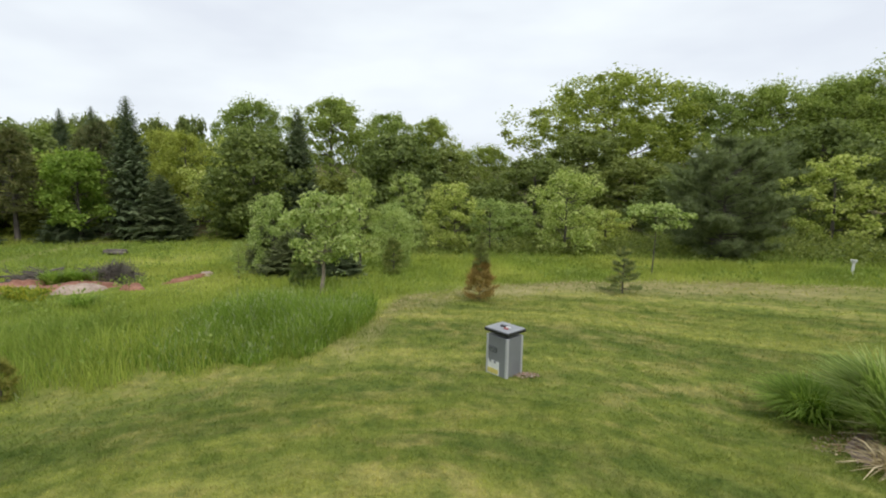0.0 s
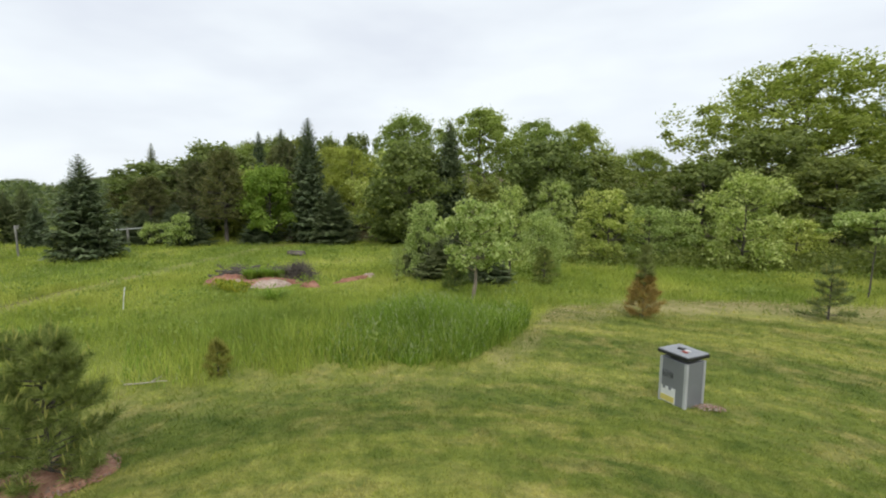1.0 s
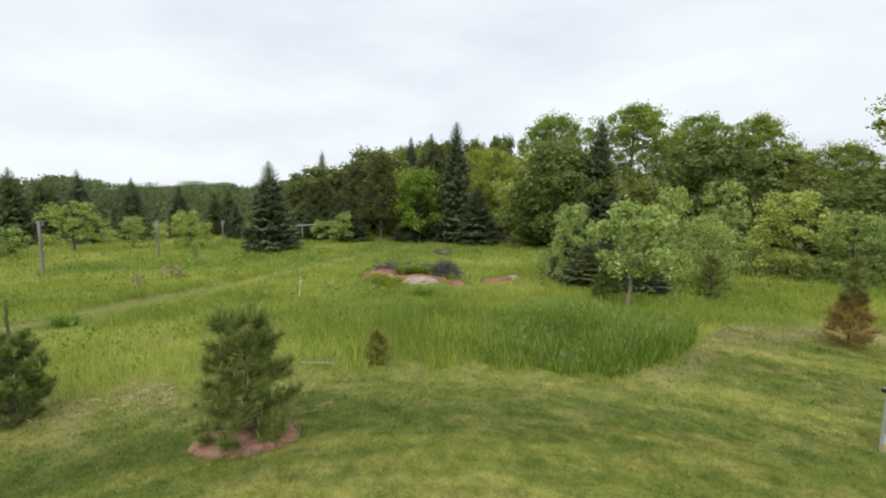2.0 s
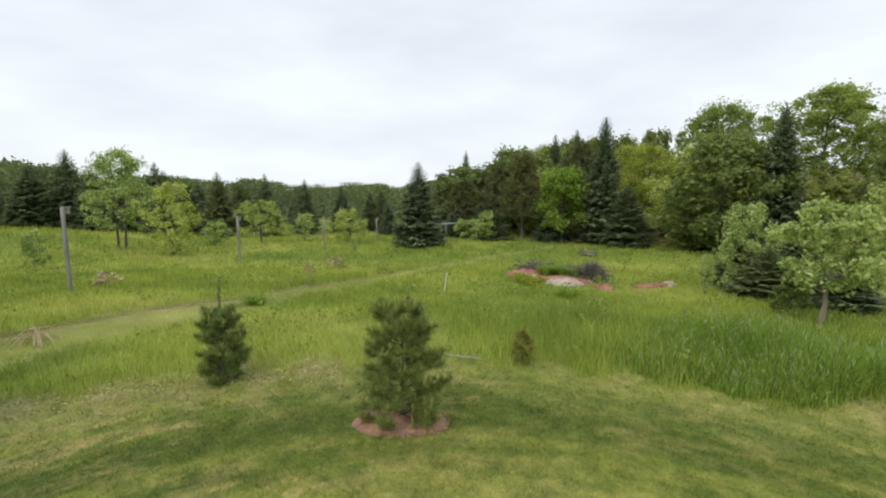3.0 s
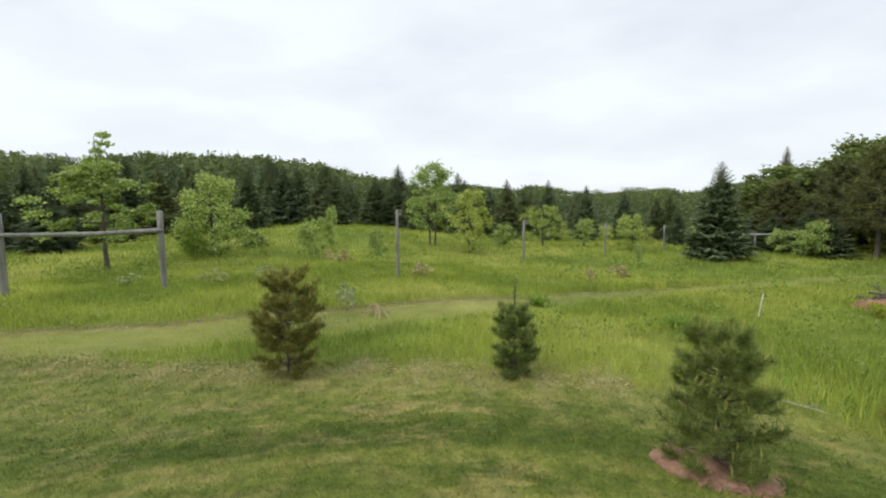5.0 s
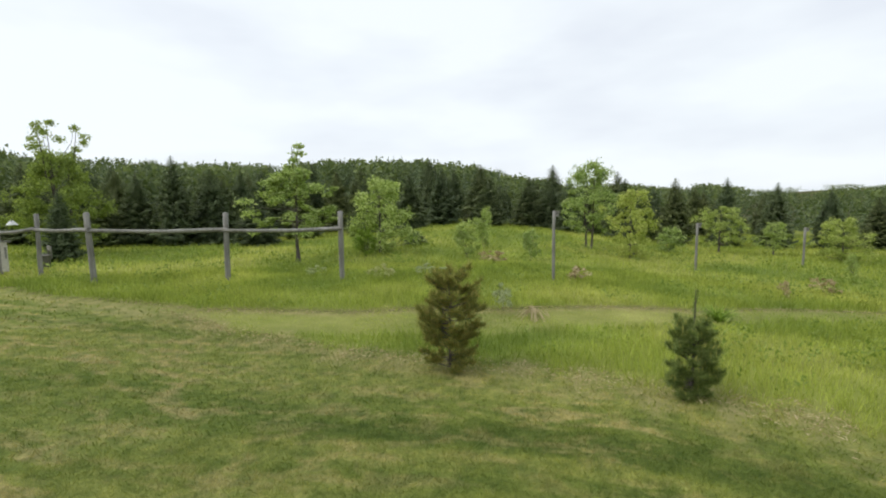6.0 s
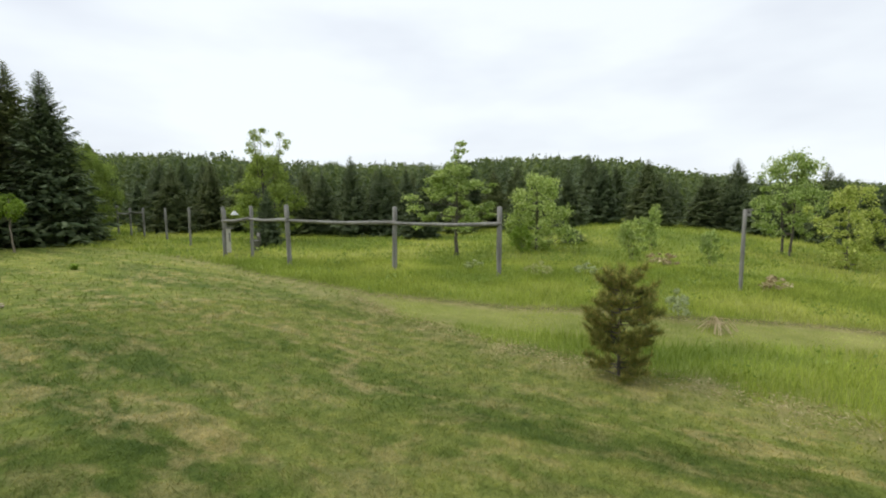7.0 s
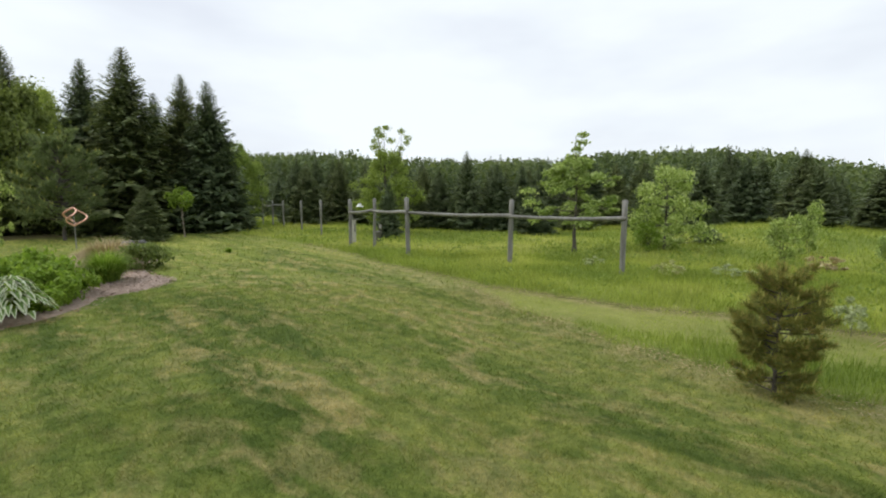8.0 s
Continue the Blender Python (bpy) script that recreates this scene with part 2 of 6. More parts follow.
M_POST_DARK = plain("dark treated wood", (0.06, 0.06, 0.045), (0.17, 0.165, 0.13), 14.0, 0.9, 0, 0.5, (1, 1, 0.12), 0.01)
M_BRANCH = plain("dry dead branches", (0.05, 0.042, 0.036), (0.26, 0.225, 0.19), 8.0, 0.95, 0, 0.6, (1, 1, 0.3), 0.02)
M_DIRT = plain("red bare soil", (0.27, 0.11, 0.07), (0.56, 0.29, 0.2), 7.0, 0.95, 0, 1.0, None, 0.12)
M_CHIP = plain("pale wood chips", (0.36, 0.25, 0.20), (0.64, 0.52, 0.44), 16.0, 0.95, 0, 0.9, None, 0.03)
M_MULCH = plain("brown bark mulch", (0.21, 0.145, 0.11), (0.52, 0.40, 0.33), 24.0, 0.95, 0, 1.0, None, 0.03)
M_RED_MULCH = plain("reddish bark mulch", (0.26, 0.115, 0.07), (0.56, 0.32, 0.22), 24.0, 0.95, 0, 1.0, None, 0.03)
M_PANEL = plain("grey coated panel", (0.19, 0.20, 0.215), (0.27, 0.28, 0.30), 3.0, 0.5, 0.2, 0.05)
M_RAIL = plain("light grey corner strip", (0.42, 0.43, 0.44), (0.55, 0.56, 0.57), 5.0, 0.5, 0.1, 0.05)
M_BLACK = plain("black plastic rim", (0.008, 0.008, 0.009), (0.02, 0.02, 0.022), 10.0, 0.45, 0, 0.1)
M_LIDTOP = plain("dusty grey lid", (0.24, 0.25, 0.26), (0.38, 0.39, 0.41), 8.0, 0.6, 0, 0.1)
M_WHITE = plain("white plastic", (0.66, 0.66, 0.64), (0.8, 0.8, 0.78), 8.0, 0.5, 0, 0.05)
M_YELLOW = plain("yellow print", (0.6, 0.5, 0.12), (0.72, 0.62, 0.2), 8.0, 0.6, 0, 0)
M_COPPER = plain("copper ribbon", (0.72, 0.36, 0.25), (0.9, 0.55, 0.43), 8.0, 0.35, 0.35, 0.1)
M_STONE = plain("grey granite boulder", (0.13, 0.127, 0.12), (0.31, 0.30, 0.285), 7.0, 0.9, 0, 0.7, None, 0.03)
M_RED = plain("faded red paint", (0.3, 0.05, 0.04), (0.42, 0.09, 0.07), 10.0, 0.6, 0, 0.1)
M_TEAL = plain("blue-grey glazed metal", (0.12, 0.2, 0.24), (0.2, 0.3, 0.34), 10.0, 0.4, 0.2, 0.1)
M_REED = leaf_material("broad ornamental grass blades", [(0.16, 0.24, 0.05), (0.30, 0.40, 0.10), (0.50, 0.56, 0.22)], 0.42, object_tint=0.02)
M_SIGN = plain("worn whitewash", (0.40, 0.37, 0.31), (0.68, 0.65, 0.58), 12.0, 0.8, 0, 0.2)


# ---- building helpers ----
rng = np.random.default_rng(7)


def smooth(a, b, x):
    t = np.clip((x - a) / (b - a), 0, 1)
    return t * t * (3 - 2 * t)


def bearing(x, y):
    az = np.degrees(np.arctan2(-np.asarray(x, float), np.asarray(y, float)))
    return np.where(az < -130, az + 360, az)


def land(x, y):
    """Height of the ground: a lawn round the origin that falls to a shallow dip, and a meadow that slopes gently away."""
    x, y = np.asarray(x, float), np.asarray(y, float)
    r, az = np.hypot(x, y), bearing(x, y)
    low = smooth(-60, -30, az) * (1 - smooth(118, 160, az))
    z = -(0.05 + 0.27 * low) * smooth(1.5, 5.5, r)
    z = z - low * smooth(60, 100, az) * 0.12 * np.exp(-((r - 7.5) / 1.8) ** 2)
    s = 0.008 + 0.047 * smooth(-45, 0, az) * (1 - smooth(55, 105, az))
    z = z - s * 30 * (1 - np.exp(-np.maximum(0, r - 7) / 24))
    swell = 0.02 * np.sin(1.7 * x + 0.6 * y) * np.sin(1.3 * y - 0.4 * x) * smooth(2, 6, r)
    hills = smooth(70, 240, r) * (3.0 + 11.0 * smooth(92, 135, az) + 9.0 * (1 - smooth(20, 50, az)) + 3.0 * np.exp(-((az - 62) / 7.0) ** 2))
    knoll = 0.6 * np.exp(-((az - 98) / 15) ** 2) * smooth(17, 27, r) * (1 - smooth(36, 60, r))
    return z + swell + hills + knoll


def gz(x, y):
    return float(land(x, y))


def crest(az):
    """How high the woods stand against the sky in each direction, in degrees."""
    marks = np.array([27, 30, 36.6, 39, 42.4, 45, 48.6, 52.5, 56, 59, 62, 64.5, 68, 73, 76, 81.5, 88, 90, 94.4, 99, 102, 107, 115, 120, 130, 140, 148.7, 153, 157, 176])
    rise = np.array([6.9, 6.2, 6.1, 5.4, 4.3, 2.7, 1.55, 1.4, 0.4, 0.8, 1.0, 0.3, 0.66, 1.5, 1.1, 1.7, 1.7, 2.5, 3.1, 4.2, 4.7, 5.0, 4.8, 4.4, 4.4, 4.6, 5.2, 4.7, 5.0, 6.0])
    return np.interp(az, marks, rise)


def under_crest(x, y, share=1.0):
    """The height of a tree at x, y that just reaches the line of the woods."""
    return 1.65 + math.hypot(x, y) * math.tan(radians(float(crest(bearing(x, y))) * share)) - gz(x, y)


def lawn_reach(az):
    """How far the mown lawn reaches in each direction."""
    marks = np.array([-130, -45, -25, -6, 3, 8, 14, 30, 45, 60, 82, 97, 112, 125, 140, 150, 158, 166, 200, 231])
    reach = np.array([26, 13.0, 11.9, 10.4, 8.7, 6.3, 5.5, 5.6, 5.55, 5.6, 5.9, 6.2, 7.0, 8.6, 12.2, 18.0, 24, 24, 26, 26])
    return np.interp(az, marks, reach)


def track_gap(az, r):
    """How far a place lies from the middle of the mown track through the meadow."""
    mid = np.interp(az, np.array([35, 43, 50, 60, 74, 95, 112, 128, 140, 151]), np.array([27, 20.5, 16, 12.2, 9.6, 8.4, 8.4, 9.2, 11.7, 18.0]))
    gap = r - mid
    return np.where((az > 33) & (az < 150), np.where(gap < 0, 1.1 * gap, gap), 99.0)


def mesh_from(name, verts, polys, mats=(), slots=None):
    """A mesh from arrays: verts (n,3), polys (m,k) of one kind."""
    verts, polys = np.asarray(verts, np.float32), np.asarray(polys, np.int32)
    me = bpy.data.meshes.new(name)
    k = polys.shape[1]
    me.vertices.add(len(verts))
    me.vertices.foreach_set("co", verts.ravel())
    me.loops.add(polys.size)
    me.loops.foreach_set("vertex_index", polys.ravel())
    me.polygons.add(len(polys))
    me.polygons.foreach_set("loop_start", np.arange(0, polys.size, k, dtype=np.int32))
    for m in mats:
        me.materials.append(m)
    if slots is not None:
        me.polygons.foreach_set("material_index", np.asarray(slots, np.int32))
    me.update(calc_edges=True)
    me.validate()
    return me


def piece(name, me, parent=None, label=""):
    ob = new(name, me)
    if parent is not None:
        ob.parent = parent
    return tagged(ob, label)


def part(name, bm, material, parent=None, label="", smooth_faces=False):
    """Links a bmesh as one mesh object under a thing or a part."""
    me = bpy.data.meshes.new(name)
    bm.to_mesh(me)
    bm.free()
    me.materials.append(material)
    if smooth_faces:
        me.polygons.foreach_set("use_smooth", np.ones(len(me.polygons), bool))
    return piece(name, me, parent, label)


def root(name, label, category, group="", kind=""):
    return tagged(new(name), label, category, group, kind)


def set_down(ob, x, y, turn=0.0, scale=(1, 1, 1), sink=0.0):
    ob.matrix_basis = pose(x, y, gz(x, y) - sink, 0, 0, turn) @ Matrix.Diagonal((*scale, 1))
    return ob


def box_bm(sx, sy, sz, at=(0, 0, 0), bevel=0.0, m=None):
    bm = bmesh.new()
    bmesh.ops.create_cube(bm, size=1)
    bmesh.ops.transform(bm, matrix=Matrix.Translation(at) @ Matrix.Diagonal((sx, sy, sz, 1)), verts=bm.verts)
    if bevel:
        bmesh.ops.bevel(bm, geom=bm.edges[:], offset=bevel, segments=2, profile=0.5, affect="EDGES")
    if m is not None:
        bmesh.ops.transform(bm, matrix=m, verts=bm.verts)
    return bm


class Tubes:
    """Gathers tapered tubes (trunks, limbs, rails) into one quad mesh."""

    def __init__(self, sides=6):
        self.sides, self.verts, self.polys, self.n = sides, [], [], 0

    def add(self, points, radii, cap=True):
        pts = np.asarray(points, float)
        d = np.gradient(pts, axis=0)
        d /= np.linalg.norm(d, axis=1)[:, None] + 1e-9
        ref = np.array([0.0, 0, 1]) if abs(d[0, 2]) < 0.8 else np.array([1.0, 0, 0])
        u = np.cross(d, ref)
        u /= np.linalg.norm(u, axis=1)[:, None] + 1e-9
        v = np.cross(d, u)
        a = np.linspace(0, 2 * np.pi, self.sides, endpoint=False)
        ring = np.cos(a)[None, :, None] * u[:, None] + np.sin(a)[None, :, None] * v[:, None]
        vs = pts[:, None] + ring * np.asarray(radii, float)[:, None, None]
        k, s = len(pts), self.sides
        self.verts.append(vs.reshape(-1, 3))
        i, j = np.meshgrid(np.arange(k - 1), np.arange(s), indexing="ij")
        q = np.stack([i * s + j, i * s + (j + 1) % s, (i + 1) * s + (j + 1) % s, (i + 1) * s + j], -1).reshape(-1, 4)
        self.polys.append(q + self.n)
        self.n += k * s
        if cap:
            for end in (pts[0] - d[0] * 1e-3, pts[-1] + d[-1] * float(radii[-1]) * 0.35):
                base = self.n - k * s if end is not None and np.allclose(end, pts[0] - d[0] * 1e-3) else self.n - s
                self.verts.append(end[None])
                tip = sum(len(x) for x in self.verts) - 1
                self.polys.append(np.array([[base + j, base + (j + 1) % s, tip, tip] for j in range(s)]))
            self.n += 2
        return self

    def mesh(self, name, mat):
        v = np.concatenate(self.verts)
        q = np.concatenate(self.polys)
        me = bpy.data.meshes.new(name)
        me.from_pydata(v.tolist(), [], [tuple(dict.fromkeys(f)) for f in q.tolist()])
        me.materials.append(mat)
        me.polygons.foreach_set("use_smooth", np.ones(len(me.polygons), bool))
        me.update()
        return me


def wander(a, b, steps, loose, g):
    """A slightly crooked line from a to b."""
    a, b = np.asarray(a, float), np.asarray(b, float)
    t = np.linspace(0, 1, steps)[:, None]
    off = np.cumsum(g.normal(0, loose, (steps, 3)), axis=0)
    off -= t * off[-1]
    return a + (b - a) * t + off * np.linalg.norm(b - a) / steps


def unit(v):
    return v / (np.linalg.norm(v, axis=-1, keepdims=True) + 1e-9)


def kites(centres, along, normals, length, width):
    """Leaf-shaped quads: a kite with its tip along one way."""
    along = unit(along)
    side = unit(np.cross(normals, along))
    L, W = np.asarray(length)[:, None], np.asarray(width)[:, None]
    v = np.stack([centres - along * L * 0.5, centres + side * W * 0.5 - along * L * 0.05, centres + along * L * 0.5, centres - side * W * 0.5 - along * L * 0.05], 1)
    return v.reshape(-1, 3), np.arange(len(centres) * 4).reshape(-1, 4)


def spears(bases, tips, width, g):
    """Thin triangles from base to tip (needles and blades)."""
    d = unit(tips - bases)
    side = unit(np.cross(d, unit(g.normal(size=d.shape))))
    W = np.broadcast_to(np.asarray(width, float), (len(bases),))[:, None]
    v = np.stack([bases - side * W * 0.5, bases + side * W * 0.5, tips], 1)
    return v.reshape(-1, 3), np.arange(len(bases) * 3).reshape(-1, 3)


def leaflets(centres, along, normals, length, width):
    """Small leaves, one pointed triangle each."""
    along = unit(along)
    side = unit(np.cross(normals, along))
    L, W = np.asarray(length)[:, None], np.asarray(width)[:, None]
    v = np.stack([centres - along * L * 0.45 - side * W * 0.5, centres - along * L * 0.25 + side * W * 0.5, centres + along * L * 0.55], 1)
    return v.reshape(-1, 3), np.arange(len(centres) * 3).reshape(-1, 3)


# ---- plants ----
def leafy_tree(name, label, category, seed, H, R, low, clumps, per_clump, leaf, leaves, bark, egg=1.0, trunks=1, thin=1.0, clump_size=0.24, lean=0.0, flat=1.0, spires=(), group=""):
    """A broadleaf tree: trunk, limbs and a crown of leaf clumps with gaps between them."""
    g = np.random.default_rng(seed)
    top = root(name, label, category, group)
    wood = Tubes(6)
    centres, tail = [], []
    reach = H - low
    ph = g.uniform(0, 6.283, 4)
    for i in range(clumps):
        h = g.uniform(0.03, 1.0) ** egg
        a = g.uniform(0, 2 * np.pi) if i else 0
        lobes = 1 + 0.20 * math.sin(2 * a + ph[0] + 3 * h) + 0.18 * math.sin(5 * h * math.pi + ph[1] + a) + 0.10 * math.sin(5 * a + ph[2] - 7 * h)
        rad = R * (np.sin(np.pi * min(0.96, 0.16 + 0.80 * h)) ** 0.6) * lobes
        rr = rad * g.uniform(0.1, 1.0) ** 0.42
        centres.append((rr * np.cos(a) * g.uniform(0.8, 1.15), rr * np.sin(a) * g.uniform(0.8, 1.15), low + h * reach * 0.93))
    for dx, dy, z0, z1 in spires:
        # thin leading shoots that stand clear of the crown
        for h in np.linspace(z0, z1, 5):
            centres.append((dx * R + g.normal(0, 0.11 * R), dy * R + g.normal(0, 0.11 * R), h))
    crown_clumps, clumps = clumps, len(centres)
    centres = np.array(centres)
    base_r = 0.022 * H * thin
    stems = []
    for k in range(trunks):
        a = 2 * np.pi * k / trunks + 0.5
        spread = 0.0 if trunks == 1 else 0.25 * R
        foot = (0.04 * H * (trunks > 1) * np.cos(a), 0.04 * H * (trunks > 1) * np.sin(a), -0.15)
        stem = wander(foot, (spread * np.cos(a) + lean * R, spread * np.sin(a), low + 0.82 * reach), 9, 0.06, g)
        stems.append(stem)
        wood.add(stem, np.linspace(base_r / trunks ** 0.4, base_r * 0.18, 9) * (1 + 0.5 * np.exp(-np.arange(9) * 1.6)))
    picks = range(0, clumps, max(1, clumps // 26))
    for i in picks:
        stem = stems[i % trunks]
        c = centres[i]
        want = max(low * 0.75, c[2] - 0.55 * np.hypot(c[0], c[1]))
        j = int(np.clip(np.searchsorted(stem[:, 2], want), 1, 7))
        limb = wander(stem[j], c, 5, 0.10, g)
        limb[1:4, 2] -= 0.04 * np.hypot(c[0], c[1])
        wood.add(limb, np.linspace(base_r * 0.42 * (1 - 0.08 * j), base_r * 0.06, 5), cap=False)
    for dx, dy, z0, z1 in spires:
        wood.add(wander((dx * R * 0.6, dy * R * 0.6, z0 - 0.25 * H), (dx * R, dy * R, z1), 5, 0.03, g), np.linspace(0.006 * H, 0.002 * H, 5))
    piece("trunk", wood.mesh("trunk", bark), top)
    size = clump_size * R * (0.35 + 1.25 * g.random(clumps) ** 1.6)
    size[crown_clumps:] = clump_size * R * g.uniform(0.7, 1.1, clumps - crown_clumps)
    n = clumps * per_clump
    idx = np.repeat(np.arange(clumps), per_clump)
    d = unit(g.normal(size=(n, 3)))
    d[:, 2] = np.where((d[:, 2] < -0.35) & (g.random(n) < 0.6), -d[:, 2] * 0.8, d[:, 2])
    rad = np.where(g.random(n) < 0.8, g.uniform(0.1, 1.0, n) ** 0.6, g.uniform(0.6, 1.4, n))
    pos = centres[idx] + d * (rad * size[idx])[:, None] * np.array([1.0, 1.0, flat])
    nor = unit(d * 0.7 + g.normal(0, 0.7, (n, 3)) + np.array([0, 0, 0.35]))
    along = np.cross(nor, g.normal(size=(n, 3))) + np.array([0, 0, -0.25])
    L = leaf * g.uniform(0.6, 1.35, n)
    v, q = leaflets(pos, along, nor, L, L * g.uniform(0.6, 0.95, n))
    piece("crown", mesh_from("crown", v, q, [leaves]), top)
    return top


def conifer(name, label, category, seed, H, R, levels, per_level, leaves, droop=0.35, tufts=10, skirt=0.02, slim=0.85, group=""):
    """Spruce or fir: a straight stem with whorls of drooping boughs that carry flat sprays."""
    g = np.random.default_rng(seed)
    top = root(name, label, category, group)
    wood = Tubes(6)
    wood.add(wander((0, 0, -0.15), (0, 0, H * 0.985), 10, 0.012, g), np.linspace(0.016 * H, 0.002 * H, 10))
    P, A, N, L, W = [], [], [], [], []
    for i in range(levels):
        f = (i + 0.3) / levels
        z = H * (skirt + (0.985 - skirt) * f ** 0.93)
        reach = R * ((1 - f) ** slim) * (0.85 + 0.3 * g.random()) + 0.05 * R
        count = max(4, int(per_level * (1 - 0.55 * f)))
        turn = g.uniform(0, 6.28)
        for b in range(count):
            a = turn + 2 * np.pi * b / count + g.normal(0, 0.16)
            ln = reach * g.uniform(0.72, 1.12)
            out = np.array([np.cos(a), np.sin(a), 0])
            s = np.linspace(0.12, 1.0, tufts)
            rise = (0.35 * f - droop * (1 - f)) * s + 0.22 * s ** 2.2
            line = out[None] * (ln * s)[:, None] + np.array([0, 0, 1])[None] * (ln * rise)[:, None] + np.array([0, 0, z])
            if f < 0.55 and b % 2 == 0:
                wood.add(np.vstack([[0, 0, z], line[tufts // 2], line[-1]]), [0.004 * H * (1 - f), 0.0025 * H * (1 - f), 0.001 * H], cap=False)
            sideways = np.array([-out[1], out[0], 0])
            for sgn in (-1, 1, 0):
                spread = sgn * sideways * (0.75) + out * (0.7 if sgn else 1.0) + np.array([0, 0, -0.28 if sgn else 0.05])
                spread = spread[None] + g.normal(0, 0.18, (tufts, 3))
                size = ln * (0.36 - 0.14 * s) * (1 if sgn else 0.8) * g.uniform(0.7, 1.25, tufts)
                P.append(line + unit(spread) * size[:, None] * 0.42)
                A.append(spread)
                N.append(np.array([0, 0, 1.0])[None] + out[None] * 0.25 + g.normal(0, 0.3, (tufts, 3)))
                L.append(size)
                W.append(size * g.uniform(0.34, 0.52, tufts))
    P, A, N, L, W = (np.concatenate(x) for x in (P, A, N, L, W))
    piece("trunk", wood.mesh("trunk", M_BARK), top)
    v, q = leaflets(P, A, N, L * 1.15, W * 1.25)
    piece("foliage", mesh_from("foliage", v, q, [leaves]), top)
    return top


def pine(name, label, category, seed, H, R, boughs, shoots, needles, needle, leaves, bark=None, wide=0.0035, rise=0.55, bare=0.03, leader=0.12, waist=0.75, ragged=0.65, group=""):
    """A long-needled pine: a stem, rising boughs and brushes of needles along their shoots."""
    g = np.random.default_rng(seed)
    top = root(name, label, category, group)
    wood = Tubes(5)
    stem = wander((0, 0, -0.08), (0, 0, H * 0.97), 9, 0.02, g)
    wood.add(stem, np.linspace(0.020 * H, 0.0035 * H, 9))
    base, way, size = [], [], []
    for b in range(boughs):
        f = bare + (0.93 - bare) * (b + g.random()) / boughs
        z = H * f
        reach = R * (1.0 - 0.12 * (1 - f) ** 4) * min(1.0, 1.55 * (1.02 - f) ** waist) * g.uniform(ragged, 1.1)
        a = b * 2.4 + g.normal(0, 0.3)
        out = np.array([np.cos(a), np.sin(a), 0])
        end = np.array([0, 0, z]) + out * reach + np.array([0, 0, reach * rise * (0.15 + 0.95 * f) * g.uniform(0.6, 1.3)])
        limb = wander((0, 0, z), end, 5, 0.05, g)
        wood.add(limb, np.linspace(0.007 * H, 0.002 * H, 5), cap=False)
        for s in range(shoots):
            t = g.uniform(0.28, 1.0)
            k = min(3, int(t * 4))
            p = limb[k] + (limb[k + 1] - limb[k]) * (t * 4 - k)
            d = unit(out * 0.7 + np.array([0, 0, 0.35 + 0.5 * f]) + g.normal(0, 0.6, 3))
            ln = 0.16 * R * g.uniform(0.5, 1.3) + needle * 0.4
            base.append(p)
            way.append(d)
            size.append(ln)
    for s in range(4):
        base.append(stem[-1] - np.array([0, 0, leader * H * s / 4]))
        way.append(unit(np.array([0, 0, 1.0]) + g.normal(0, 0.2, 3)))
        size.append(leader * H * 0.5)
    base, way, size = np.array(base), np.array(way), np.array(size)
    piece("trunk", wood.mesh("trunk", bark or M_BARK), top)
    n = len(base) * needles
    idx = np.repeat(np.arange(len(base)), needles)
    start = base[idx] + way[idx] * (size[idx] * g.uniform(0, 1, n))[:, None]
    d = unit(way[idx] * 0.75 + unit(g.normal(size=(n, 3))) * 0.9)
    v, q = spears(start, start + d * (needle * g.uniform(0.6, 1.2, n))[:, None], wide, g)
    piece("foliage", mesh_from("foliage", v, q, [leaves]), top)
    return top


